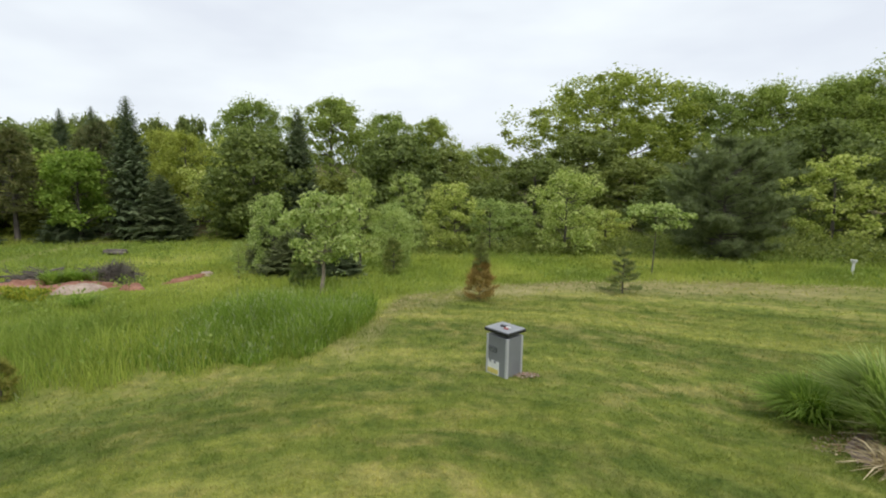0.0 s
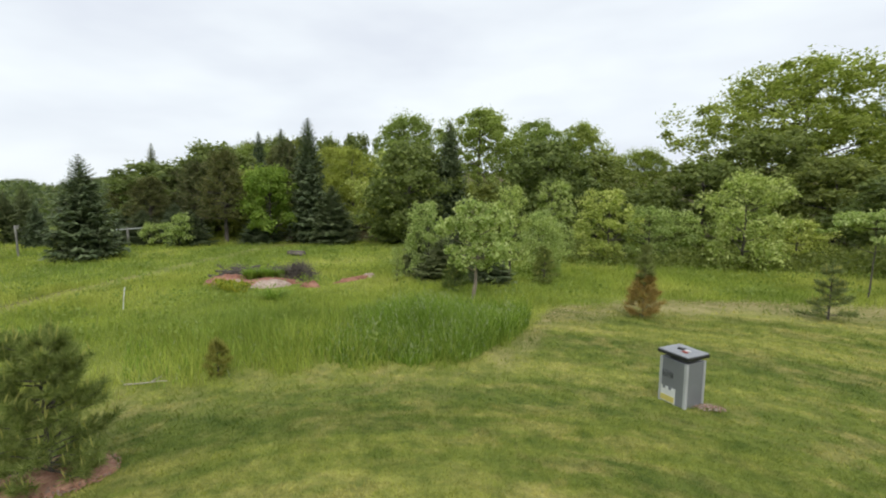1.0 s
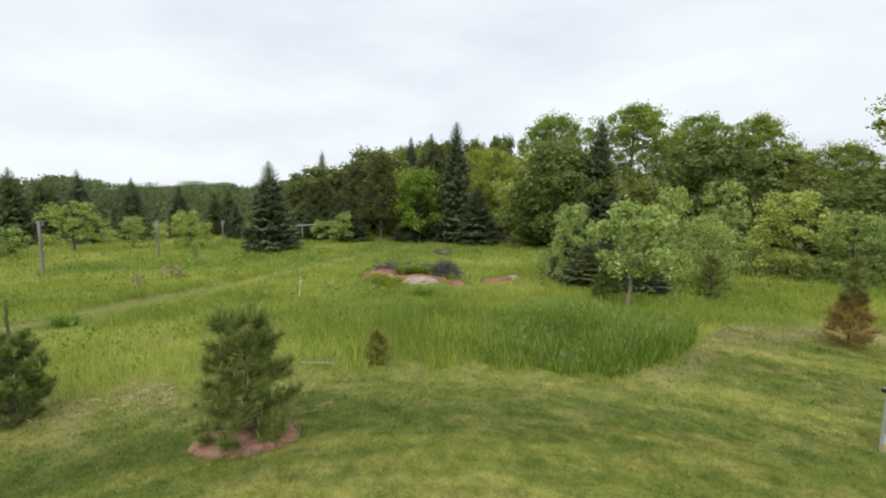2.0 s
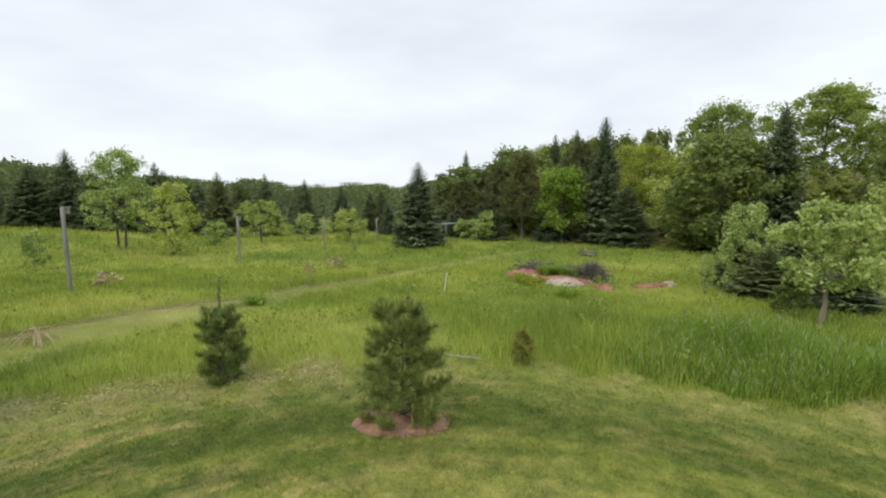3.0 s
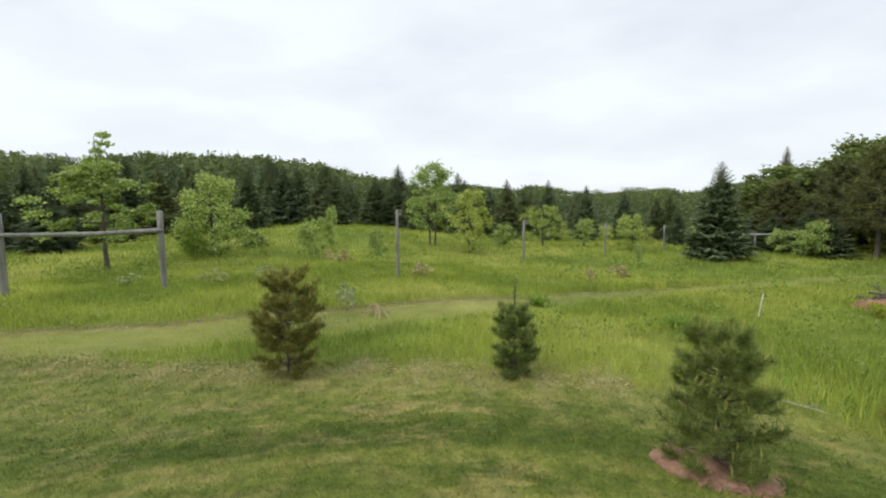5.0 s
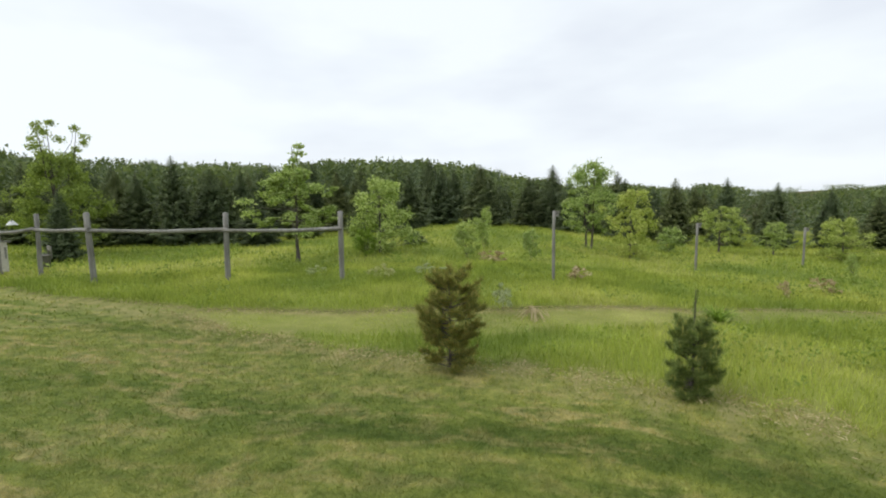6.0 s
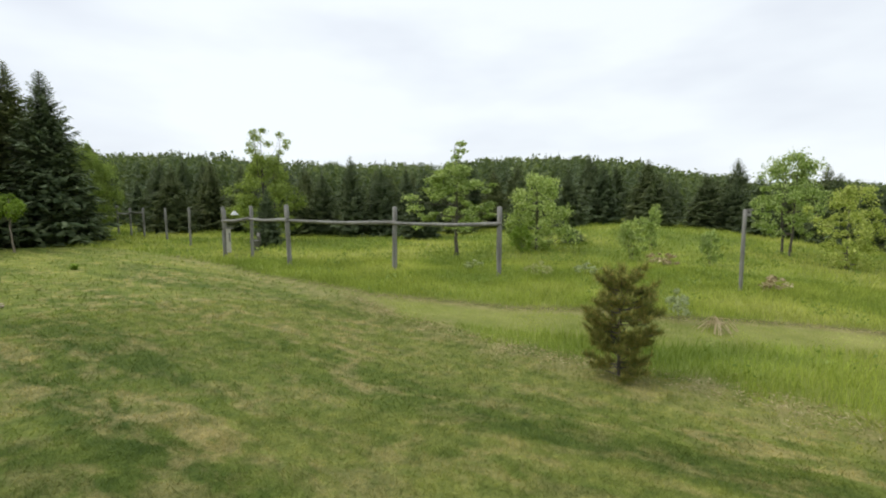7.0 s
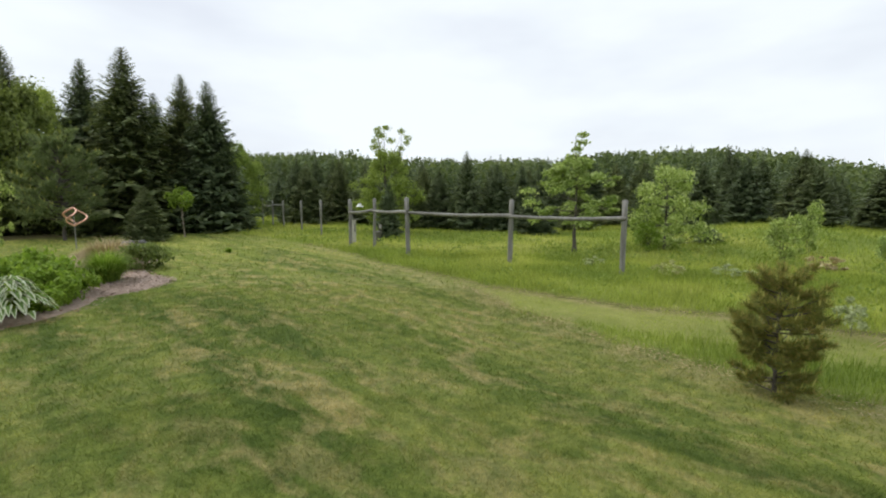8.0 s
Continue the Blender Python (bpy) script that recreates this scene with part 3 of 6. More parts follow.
def whorled_pine(name, label, category, seed, H, R, leaves, whorls=8, per=6, needles=60, needle=0.08, wide=0.004, rise=0.45, shape=((0, 0.75), (0.2, 1.0), (1, 0.2)), leader=0.1, candles=True, bare=0.04, bark=None, group=""):
    """A pine with its boughs in whorls; side shoots end in brushes of needles and upright pale candles."""
    g = np.random.default_rng(seed)
    top = root(name, label, category, group)
    wood = Tubes(5)
    body = H * (1 - leader)
    stem = wander((0, 0, -0.08 * min(1, H)), (0, 0, H * 0.985), 9, 0.015, g)
    wood.add(stem, np.linspace(0.018 * H, 0.003 * H, 9))
    base, way, size, tips = [], [], [], []
    fs, ws = zip(*shape)
    for i in range(whorls):
        f = (i + 0.5 * g.random()) / whorls
        z0 = body * (bare + (1 - bare) * f)
        for b in range(per + int(g.integers(-1, 2))):
            a = 6.283 * b / per + i * 1.1 + g.normal(0, 0.22)
            reach = R * float(np.interp(f, fs, ws)) * g.uniform(0.72, 1.08)
            z = z0 + g.normal(0, 0.05) * body
            out = np.array([math.cos(a), math.sin(a), 0.0])
            side = np.array([-out[1], out[0], 0.0])
            lift = reach * rise * (0.35 + 0.9 * f) * g.uniform(0.6, 1.3)
            tt = np.linspace(0, 1, 5)
            limb = np.array([0, 0, max(0.02 * H, z)]) + out * (reach * tt)[:, None] + np.array([0, 0, 1.0]) * (lift * tt ** 1.5)[:, None]
            limb[1:4] += g.normal(0, 0.02 * reach, (3, 3))
            wood.add(limb, np.linspace(0.007 * H, 0.002 * H, 5), cap=False)
            for t in (0.38, 0.55, 0.55, 0.72, 0.72, 0.88, 0.88, 1.0):
                k = min(3, int(t * 4))
                p = limb[k] + (limb[k + 1] - limb[k]) * (t * 4 - k)
                sgn = g.choice((-1, 1)) if t < 1 else 0
                d = unit(out * g.uniform(0.4, 0.9) + side * sgn * g.uniform(0.4, 1.0) + np.array([0, 0, g.uniform(0.15, 0.75) + 0.4 * f]))
                ln = (0.30 * (1.15 - t) * reach + 0.09 * R) * g.uniform(0.7, 1.3)
                base.append(p)
                way.append(d)
                size.append(ln)
                tips.append(p + d * ln)
    for k in range(6):
        z = body + (H - body) * k / 6
        base.append(np.array([0, 0, z - 0.03 * H]))
        way.append(unit(np.array([0, 0, 1.0]) + g.normal(0, 0.12, 3)))
        size.append(max(0.05 * H, (H - body) / 5))
    base, way, size = np.array(base), np.array(way), np.array(size)
    piece("trunk", wood.mesh("trunk", bark or M_BARK), top)
    n = len(base) * needles
    idx = np.repeat(np.arange(len(base)), needles)
    start = base[idx] + way[idx] * (size[idx] * g.uniform(0, 1, n))[:, None]
    d = unit(way[idx] * 0.8 + unit(g.normal(size=(n, 3))) * 0.85)
    reach = needle * g.uniform(0.6, 1.15, n)
    reach[-6 * needles:] *= 0.6
    v, q = spears(start, start + d * reach[:, None], wide, g)
    piece("foliage", mesh_from("foliage", v, q, [leaves]), top)
    if candles:
        pick = np.array(tips)[g.random(len(tips)) < 0.45]
        up = np.stack([g.normal(0, 0.2, len(pick)), g.normal(0, 0.2, len(pick)), np.ones(len(pick))], 1)
        L = needle * g.uniform(0.7, 1.4, len(pick))
        v, q = kites(pick + up * L[:, None] * 0.5, up, g.normal(size=(len(pick), 3)), L, np.full(len(pick), wide * 2.4))
        tagged(piece("new_growth", mesh_from("new_growth", v, q, [M_CANDLE]), top), "pale yellowish new shoots", kind="stuff")
    return top


def blades(spots, heights, width, bend, g, facing=None):
    """Grass blades of two bent segments, one quad and one triangle each, as triangles."""
    n = len(spots)
    a = g.uniform(0, 2 * np.pi, n)
    lean = np.stack([np.cos(a), np.sin(a), np.zeros(n)], 1) * (bend * heights * g.uniform(0.2, 1.3, n))[:, None]
    b = g.uniform(0, 2 * np.pi, n)
    side = np.stack([np.cos(b), np.sin(b), np.zeros(n)], 1) * (np.broadcast_to(width, (n,)) * 0.5)[:, None]
    up = np.zeros((n, 3))
    up[:, 2] = heights
    mid = spots + up * 0.55 + lean * 0.3
    v = np.stack([spots - side, spots + side, mid + side * 0.8, mid - side * 0.8, spots + up * 0.96 + lean], 1).reshape(-1, 3)
    k = np.arange(n)[:, None] * 5
    t = np.concatenate([k + np.array([[0, 1, 2]]), k + np.array([[0, 2, 3]]), k + np.array([[3, 2, 4]])], 1).reshape(-1, 3)
    return v, t


def scatter(n, az0, az1, r0, r1, g, power=1.0):
    """Random places in a ring sector about the origin; a power above one crowds them near its inner side."""
    az = np.radians(g.uniform(az0, az1, n))
    r = np.sqrt(r0 * r0 + (r1 * r1 - r0 * r0) * g.random(n) ** power)
    x, y = -r * np.sin(az), r * np.cos(az)
    return x, y, r, np.degrees(az)


# ---- ground ----
def build_ground():
    rr = np.concatenate([np.linspace(0.0, 16, 84), np.geomspace(16.3, 90, 60), np.geomspace(95, 3000, 30)])
    aa = np.radians(np.linspace(-180, 180, 361))[:-1]
    R_, A_ = np.meshgrid(rr, aa, indexing="ij")
    x, y = -R_ * np.sin(A_), R_ * np.cos(A_)
    v = np.stack([x, y, land(x, y)], -1).reshape(-1, 3)
    m, k = len(rr), len(aa)
    i, j = np.meshgrid(np.arange(m - 1), np.arange(k), indexing="ij")
    q = np.stack([i * k + j, i * k + (j + 1) % k, (i + 1) * k + (j + 1) % k, (i + 1) * k + j], -1).reshape(-1, 4)[:, ::-1]
    me = mesh_from("ground", v, q, [M_GROUND])
    az, r = bearing(v[:, 0], v[:, 1]), np.hypot(v[:, 0], v[:, 1])
    wob = 0.35 * np.sin(az * 0.7) + 0.2 * np.sin(az * 1.9 + 1)
    gap = r - lawn_reach(az) - wob * 0.5
    meadow = smooth(-0.15, 0.3, gap)
    side = track_gap(az, r)
    tg = np.abs(side)
    track = 1 - smooth(0.5, 0.85, tg)
    meadow = meadow * (1 - 0.25 * track)
    straw = 0.75 * np.exp(-((gap + 0.25) / 0.45) ** 2) * smooth(-60, -40, az) * (1 - smooth(150, 160, az)) * (0.6 + 0.4 * np.sin(az * 0.9))
    straw = straw * (1 - 0.7 * (smooth(8, 14, az) * (1 - smooth(45, 55, az))))
    straw = np.maximum(straw, 0.8 * np.exp(-((side - 0.72) / 0.2) ** 2) * (az > 36))
    straw = np.maximum(straw, 0.25 * track)
    straw = np.maximum(straw, 0.95 * np.exp(-((gap + 0.55) / 0.75) ** 2) * smooth(-48, -38, az) * (1 - smooth(4, 9, az)))
    wood = np.maximum(smooth(25, 29, r) * smooth(-130, -120, az) * (1 - smooth(36, 44, az)), smooth(23.5, 26, r) * smooth(156, 162, az))
    wood = np.maximum(wood, smooth(60, 80, r))
    # bare earth at the foot of the uncut grass along the track
    wood = np.maximum(wood, 0.8 * np.exp(-((side - 0.9) / 0.16) ** 2) * smooth(46, 56, az))
    col = me.color_attributes.new("zones", "FLOAT_COLOR", "POINT")
    data = np.stack([meadow, straw, wood, np.ones(len(v))], 1).astype(np.float32)
    col.data.foreach_set("color", data.ravel())
    me.polygons.foreach_set("use_smooth", np.ones(len(me.polygons), bool))
    tagged(new("ground", me), "mown lawn passing into an unmown grassy meadow", "ground", kind="structure")


build_ground()


# ---- woods and trees ----
PROTO = {}


def plant(kind, make, size, x, y, H, W, turn=0.0, sink=0.0, label="", name=""):
    """Sets a plant of a kind at x, y with height H and half-width W; the first is built, the rest are copies."""
    H0, W0 = size
    m = pose(x, y, gz(x, y) - sink, 0, 0, turn) @ Matrix.Diagonal((W / W0, W / W0, H / H0, 1))
    if kind not in PROTO:
        PROTO[kind] = make()
        ob = PROTO[kind]
        ob.matrix_basis = m
    else:
        src = PROTO[kind]
        sc = src.scale.copy()
        ob = copy_thing(src, m @ Matrix.Diagonal((1 / sc[0], 1 / sc[1], 1 / sc[2], 1)))
    if label:
        tagged(ob, label)
    return ob


OAK_LABEL = "tall leafy oak with grey trunk at the wood's edge"


def oak(v, x, y, H, W, label=OAK_LABEL, push=1.45):
    """Oaks of the wood stand farther off and larger."""
    x, y, W = x * push, y * push, W * push * 1.2
    H = 1.65 + (H * 0.99 + gz(x / push, y / push) - 1.65) * push - gz(x, y)
    spec = ((41, 10, 4.2, 1.2, 190, 0.15), (42, 10, 3.8, 0.9, 170, 0.16), (43, 10, 4.0, 1.0, 160, 0.17))[v]
    seed, h, w, low, cl, cs = spec
    return plant("oak%d" % v, lambda: leafy_tree("oak_tree", OAK_LABEL, "tree", seed, h, w, low, int(cl * 1.9), 140, 0.155, M_OAK, M_BARK, clump_size=cs * 1.0, group="oaks of the wood"), (h, w * 1.08), x, y, H, W, turn=(x * 37) % 360, label=label)


def dark_oak(v, x, y, H, W, label="shaded broadleaf tree deep in the wood", push=1.45):
    x, y, W = x * push, y * push, W * push * 1.2
    H = 1.65 + (H * 0.99 + gz(x / push, y / push) - 1.65) * push - gz(x, y)
    return plant("dark%d" % v, lambda: leafy_tree("woodland_tree", label, "tree", 51 + v, 10, 4.0, 0.2, 150, 110, 0.32, M_DEEP, M_BARK, clump_size=0.2, group="trees of the wood"), (10, 4.3), x, y, H, W, turn=(x * 53) % 360, label=label)


def young(v, x, y, H, W, label, sink=0.0):
    spec = ((61, 3.0, 1.1, 0.12, 84), (62, 3.2, 1.0, 0.35, 70), (63, 2.8, 1.15, 0.05, 90))[v]
    seed, h, w, low, cl = spec
    return plant("young%d" % v, lambda: leafy_tree("young_tree", label, "tree", seed, h, w, low, int(cl * 1.05), 130, 0.078, M_YOUNG, M_BARK, egg=0.95, thin=0.8, clump_size=0.22), (h, w * 1.05), x, y, H, W, turn=(x * 71) % 360, sink=sink, label=label)


def bush(v, x, y, H, W, label, lime=False):
    spec = ((71, 1.4, 0.6), (72, 1.2, 0.6))[v]
    seed, h, w = spec
    return plant("bush%d%d" % (v, lime), lambda: leafy_tree("shrub", label, "shrub", seed, h, w, 0.1, 32, 110, 0.075, M_LIME if lime else M_YOUNG, M_BARK, egg=0.9, trunks=4, thin=0.6, clump_size=0.3), (h, w), x, y, H, W, turn=(x * 91) % 360, label=label)


def spruce(v, x, y, H, W, label="dark green spruce with drooping boughs"):
    spec = ((81, 7.0, 1.5, 56, 17, 0.4, 0.66), (82, 4.5, 1.25, 40, 17, 0.28, 0.8), (83, 8.0, 1.9, 64, 18, 0.35, 0.82))[v]
    seed, h, w, lv, per, dr, slim = spec
    return plant("spruce%d" % v, lambda: conifer("spruce_tree", label, "tree", seed, h, w, lv, per, M_SPRUCE, droop=dr, slim=slim, group="spruces"), (h, w), x, y, H, W, turn=(x * 67) % 360, label=label)


def wood_pine(x, y, H, W, label="long-needled pine with bare brown lower trunk"):
    return plant("woodpine", lambda: pine("pine_tree", label, "tree", 91, 8.0, 1.9, 70, 14, 11, 0.36, M_WOODPINE, wide=0.06, rise=0.25, bare=0.25, leader=0.03), (8.0, 1.9), x, y, H, W, turn=(x * 43) % 360, label=label)


# the wood to the north: oaks, dark pines and spruces behind a fringe of young growth
oak(0, 10.07, 28.54, 9.33, 4.6, "broad spreading oak with open crown at the wood's edge")
for n, (x, y, H, W) in enumerate(((15.46, 28.35, 8.36, 2.9), (18.13, 26.74, 8.10, 2.8), (20.7, 24.81, 8.0, 2.6), (22.3, 23.4, 8.6, 2.6), (25.5, 21.0, 8.6, 2.6), (28.0, 17.0, 8.4, 2.6))):
    oak(1 + n % 2, x, y, H, W)
oak(2, 4.37, 45.0, 7.0, 2.8, push=1.0)
oak(1, -7.56, 33.29, 9.0, 3.1)
oak(2, -13.11, 33.63, 8.9, 2.7)
oak(0, -3.85, 35.97, 8.45, 2.7)
oak(1, -0.81, 36.18, 8.2, 2.1)
young(0, -11.9, 28.0, 5.6, 2.4, "light green tree standing before the dark wood")
oak(1, -14.94, 28.37, 6.0, 2.0, push=1.1)
oak(0, -26.2, 32.8, 7.2, 2.3, push=1.2)
oak(2, -20.5, 35.5, 7.0, 2.4, push=1.2)
oak(2, 24.0, 30.0, 8.6, 3.0)
for n, a in enumerate((43.0, 41.0, 38.5, 36.0, 33.5, 30.5, 27.5)):
    x, y = -52 * math.sin(radians(a)), 52 * math.cos(radians(a))
    dark_oak(n % 2, x, y, under_crest(x, y), 2.0, "broadleaf tree on the wood's back slope", push=1.0)
for n in range(19):
    a = radians(48 - n * 5.4)
    d = 25.5 + 2.5 * math.sin(n * 2.1)
    dark_oak(n % 2, -d * math.sin(a), d * math.cos(a), 4.2 + 1.2 * math.sin(n * 1.7), 2.3, push=1.5 if n < 5 else 1.08 if n % 3 else 1.3)
spruce(0, -15.10, 23.62, 7.05, 1.15, "tall narrow dark spruce at the wood's edge")
spruce(0, -6.71, 23.17, 6.35, 1.1, "dark spruce half hidden by young trees")
spruce(0, -24.0, 33.5, 8.3, 1.1)
spruce(0, -27.0, 34.5, 8.3, 1.1)
spruce(1, -19.62, 14.25, 4.35, 1.3, "full dark spruce standing alone in the meadow")
spruce(1, -45.1, 40.0, 8.6, 1.4)
spruce(0, -13.2, 22.8, 3.2, 1.1)
for n, (x, y, H, W) in enumerate(((-19.9, 22.4, 5.3, 1.5), (-21.0, 29.2, 6.4, 1.6), (-23.3, 24.0, 5.6, 1.6), (-26.5, 25.5, 5.8, 1.7), (-30.5, 27.5, 6.2, 1.8), (-35.0, 29.5, 6.4, 1.8), (-18.2, 26.0, 6.2, 1.4), (-29.0, 23.8, 4.8, 1.5), (-25.0, 22.0, 4.2, 1.4), (-38.0, 33.0, 6.5, 1.9), (-42.0, 34.0, 6.6, 1.9), (-33.0, 33.0, 7.4, 1.9))):
    wood_pine(x, y, min(H, under_crest(x, y)) if x < -19 else H, W)
for n, (x, y, H, W) in enumerate(((-17.6, 22.6, 2.2, 1.2), (-20.6, 20.6, 2.0, 1.1), (-22.6, 21.5, 2.4, 1.2), (-24.0, 20.6, 2.0, 1.2), (-26.5, 22.0, 2.6, 1.3), (-14.0, 24.6, 2.4, 1.4), (-9.5, 25.0, 2.2, 1.4))):
    spruce(1, x, y, H, W, "low dark spruce in the shade of the wood")
plant("limemaple", lambda: leafy_tree("maple_tree", "bright lime-green maple at the dark wood's edge", "tree", 44, 4.3, 1.6, 0.9, 80, 150, 0.17, M_LIME, M_BARK, clump_size=0.26), (4.3, 1.6), -16.87, 22.36, 4.25, 1.6)

plant("whitepine", lambda: whorled_pine("white_pine", "large bushy white pine with soft grey-green needles", "tree", 92, 4.1, 1.95, M_PINE_SOFT, whorls=12, per=10, needles=80, needle=0.26, wide=0.024, rise=0.42, shape=((0, 0.6), (0.3, 0.95), (0.6, 1.0), (0.85, 0.7), (1, 0.25)), leader=0.02, candles=False), (4.1, 2.1), 8.95, 14.75, 3.15, 1.95)
young(0, 14.25, 17.16, 3.4, 1.6, "dense light green maple beside a pine")
young(2, 4.81, 17.61, 3.1, 1.5, "rounded young oak with fresh green leaves")
young(0, 0.70, 18.19, 2.75, 1.2, "rounded young tree with fresh green leaves")
young(1, 2.07, 18.1, 2.3, 0.75, "slender young tree in the fringe of the wood")
young(2, -1.59, 18.1, 1.95, 0.9, "low young tree in the fringe of the wood")
young(1, -1.6, 22.1, 3.5, 1.2, "young oak with yellow-green leaves")
young(2, 7.0, 19.5, 1.5, 1.2, "low bushy growth along the wood")
young(0, 2.9, 20.0, 2.0, 1.3, "low bushy growth along the wood")
young(2, 12.2, 19.2, 1.6, 1.2, "low bushy growth along the wood")
young(0, 17.5, 16.5, 1.6, 1.6, "low bushy growth along the wood")
young(0, -4.10, 12.27, 2.15, 0.6, "young tree with pale new leaves in the tall grass")
young(1, -2.0, 13.0, 2.75, 0.62, "upright young aspen in a thicket")
young(2, -2.7, 12.2, 1.9, 0.55, "leafy young tree in a thicket")
young(2, -1.1, 14.2, 1.7, 0.6, "leafy young tree in a thicket")
spruce(1, -3.3, 12.6, 1.5, 0.75, "small dark spruce in a thicket")
spruce(1, -4.5, 12.9, 1.3, 0.7, "small dark spruce in a thicket")
spruce(1, -3.6, 11.9, 1.15, 0.7, "small dark spruce in a thicket")
spruce(1, -2.3, 11.7, 0.95, 0.6, "small dark spruce in a thicket")
plant("birch", lambda: leafy_tree("birch_tree", "young birch with pale leaning trunk and light leaves", "tree", 64, 2.0, 0.68, 0.65, 50, 120, 0.075, M_YOUNG, M_BARK_PALE, thin=1.0, lean=0.12, clump_size=0.28), (2.0, 0.7), -2.07, 9.36, 2.0, 0.7)
young(1, -4.54, 11.17, 1.0, 0.22, "thin sapling in tall grass")
plant("dogwood", lambda: leafy_tree("dogwood_tree", "small flat-topped tree with yellow-green leaves", "tree", 65, 1.8, 0.7, 1.05, 36, 110, 0.075, M_YOUNG, M_BARK, thin=0.5, egg=0.5, clump_size=0.28, flat=0.45), (1.8, 0.7), 5.62, 12.03, 1.8, 0.7)
plant("silver", lambda: leafy_tree("flowering_shrub", "shrub with silvery white leaves in the meadow", "shrub", 73, 0.7, 0.5, 0.08, 34, 80, 0.07, M_SILVER, M_BARK, trunks=4, thin=0.6, clump_size=0.3), (0.7, 0.5), 9.3, 14.59, 0.7, 0.52)

# trees of the open meadow
MEADOW_TREE = "young tree with fresh pale leaves in the meadow"
plant("poplar", lambda: leafy_tree("poplar_tree", "airy poplar with two trunks in the meadow", "tree", 66, 3.9, 1.2, 0.75, 95, 120, 0.08, M_YOUNG, M_BARK, trunks=2, thin=0.7, clump_size=0.23), (3.9, 1.2), -22.23, 1.94, 3.85, 1.2)
young(0, -20.06, 3.29, 2.75, 0.95, MEADOW_TREE)
bush(0, -23.7, 5.56, 1.1, 0.66, "round pale shrub in the meadow")
young(1, -25.07, 8.13, 2.45, 0.95, MEADOW_TREE)
young(1, -26.18, 10.9, 1.75, 0.75, MEADOW_TREE)
young(0, -24.23, 12.73, 2.0, 0.95, MEADOW_TREE)
bush(1, -17.04, -2.73, 1.35, 0.42, "upright many-stemmed shrub in the meadow")
bush(0, -20.11, -2.49, 1.6, 0.4, "upright bright green shrub in the meadow")
bush(1, -17.29, -0.46, 1.1, 0.3, "small loose shrub in the meadow")
bush(0, -20.47, 19.6, 1.65, 0.85, "pale green shrub at the meadow's far edge")
bush(1, -22.7, 19.9, 1.25, 0.65, "pale green shrub at the meadow's far edge")
bush(0, -17.91, 9.7, 0.75, 0.2, "small sapling in the meadow")
plant("ytree", lambda: leafy_tree("locust_tree", "open young tree with yellow-green leaves behind the fence", "tree", 67, 3.7, 1.05, 0.9, 100, 120, 0.085, M_YOUNG, M_BARK, thin=0.8, egg=0.95, clump_size=0.20, flat=0.7, spires=((0.05, 0.0, 3.3, 4.3),)), (3.9, 1.05), -15.25, -8.37, 3.55, 1.3)
young(2, -18.32, -6.44, 3.0, 1.3, "dense young maple behind the fence")
bush(0, -17.2, -6.58, 1.0, 0.44, "small lime-green shrub in the meadow", lime=True)
spruce(1, -20.66, -5.64, 0.65, 0.5, "small round dark spruce in the meadow")
plant("tallpoplar", lambda: leafy_tree("aspen_tree", "tall aspen with sparse top among spruces", "tree", 68, 4.1, 1.4, 0.5, 230, 110, 0.085, M_OAK, M_BARK, trunks=3, thin=1.0, egg=1.1, clump_size=0.17, spires=((-0.55, 0.1, 3.9, 5.0), (0.1, -0.1, 3.9, 5.1), (0.6, 0.2, 3.8, 4.9))), (5.1, 1.35), -15.51, -18.71, 5.1, 1.4)
for x, y, H, W in ((-13.6, -16.4, 2.55, 0.58), (-20.57, -18.02, 4.5, 1.0), (-20.22, -19.85, 3.7, 0.95), (-21.66, -16.72, 3.95, 1.05), (-21.2, -13.9, 2.3, 1.1), (-33.5, -8.0, 3.5, 1.2), (-32.4, -1.06, 3.3, 1.2), (-19.0, -20.5, 3.1, 0.9), (-23.5, -17.5, 3.6, 1.0), (-25.0, -13.5, 3.0, 1.0), (-27.0, -10.5, 3.2, 1.1), (-30.0, -3.5, 3.0, 1.1), (-31.0, 1.5, 3.4, 1.1), (-30.0, 4.6, 3.6, 1.1), (-29.5, 7.2, 3.8, 1.0), (-30.5, 10.2, 4.0, 0.9), (-31.0, 13.0, 3.8, 0.9), (-32.0, 16.2, 3.6, 0.9), (-33.0, 19.2, 3.2, 1.0), (-36.0, 22.0, 3.6, 1.0), (-26.5, 18.6, 2.6, 0.7), (-28.5, 18.0, 2.4, 0.7), (-26.5, -21.0, 4.2, 1.2), (-29.5, -17.5, 4.0, 1.2), (-31.5, -12.5, 4.3, 1.3), (-34.0, -4.5, 4.2, 1.3), (-35.5, 0.5, 4.5, 1.3), (-36.0, 5.0, 4.4, 1.2), (-23.0, -24.0, 4.0, 1.1), (-19.5, -26.0, 4.2, 1.2), (-16.0, -27.5, 3.9, 1.2), (-28.0, -8.0, 3.4, 1.1), (-37.0, -9.0, 5.0, 1.4), (-33.0, -17.0, 5.0, 1.4)):
    spruce(1, x, y, H, W, "plantation spruce at the far side of the meadow")

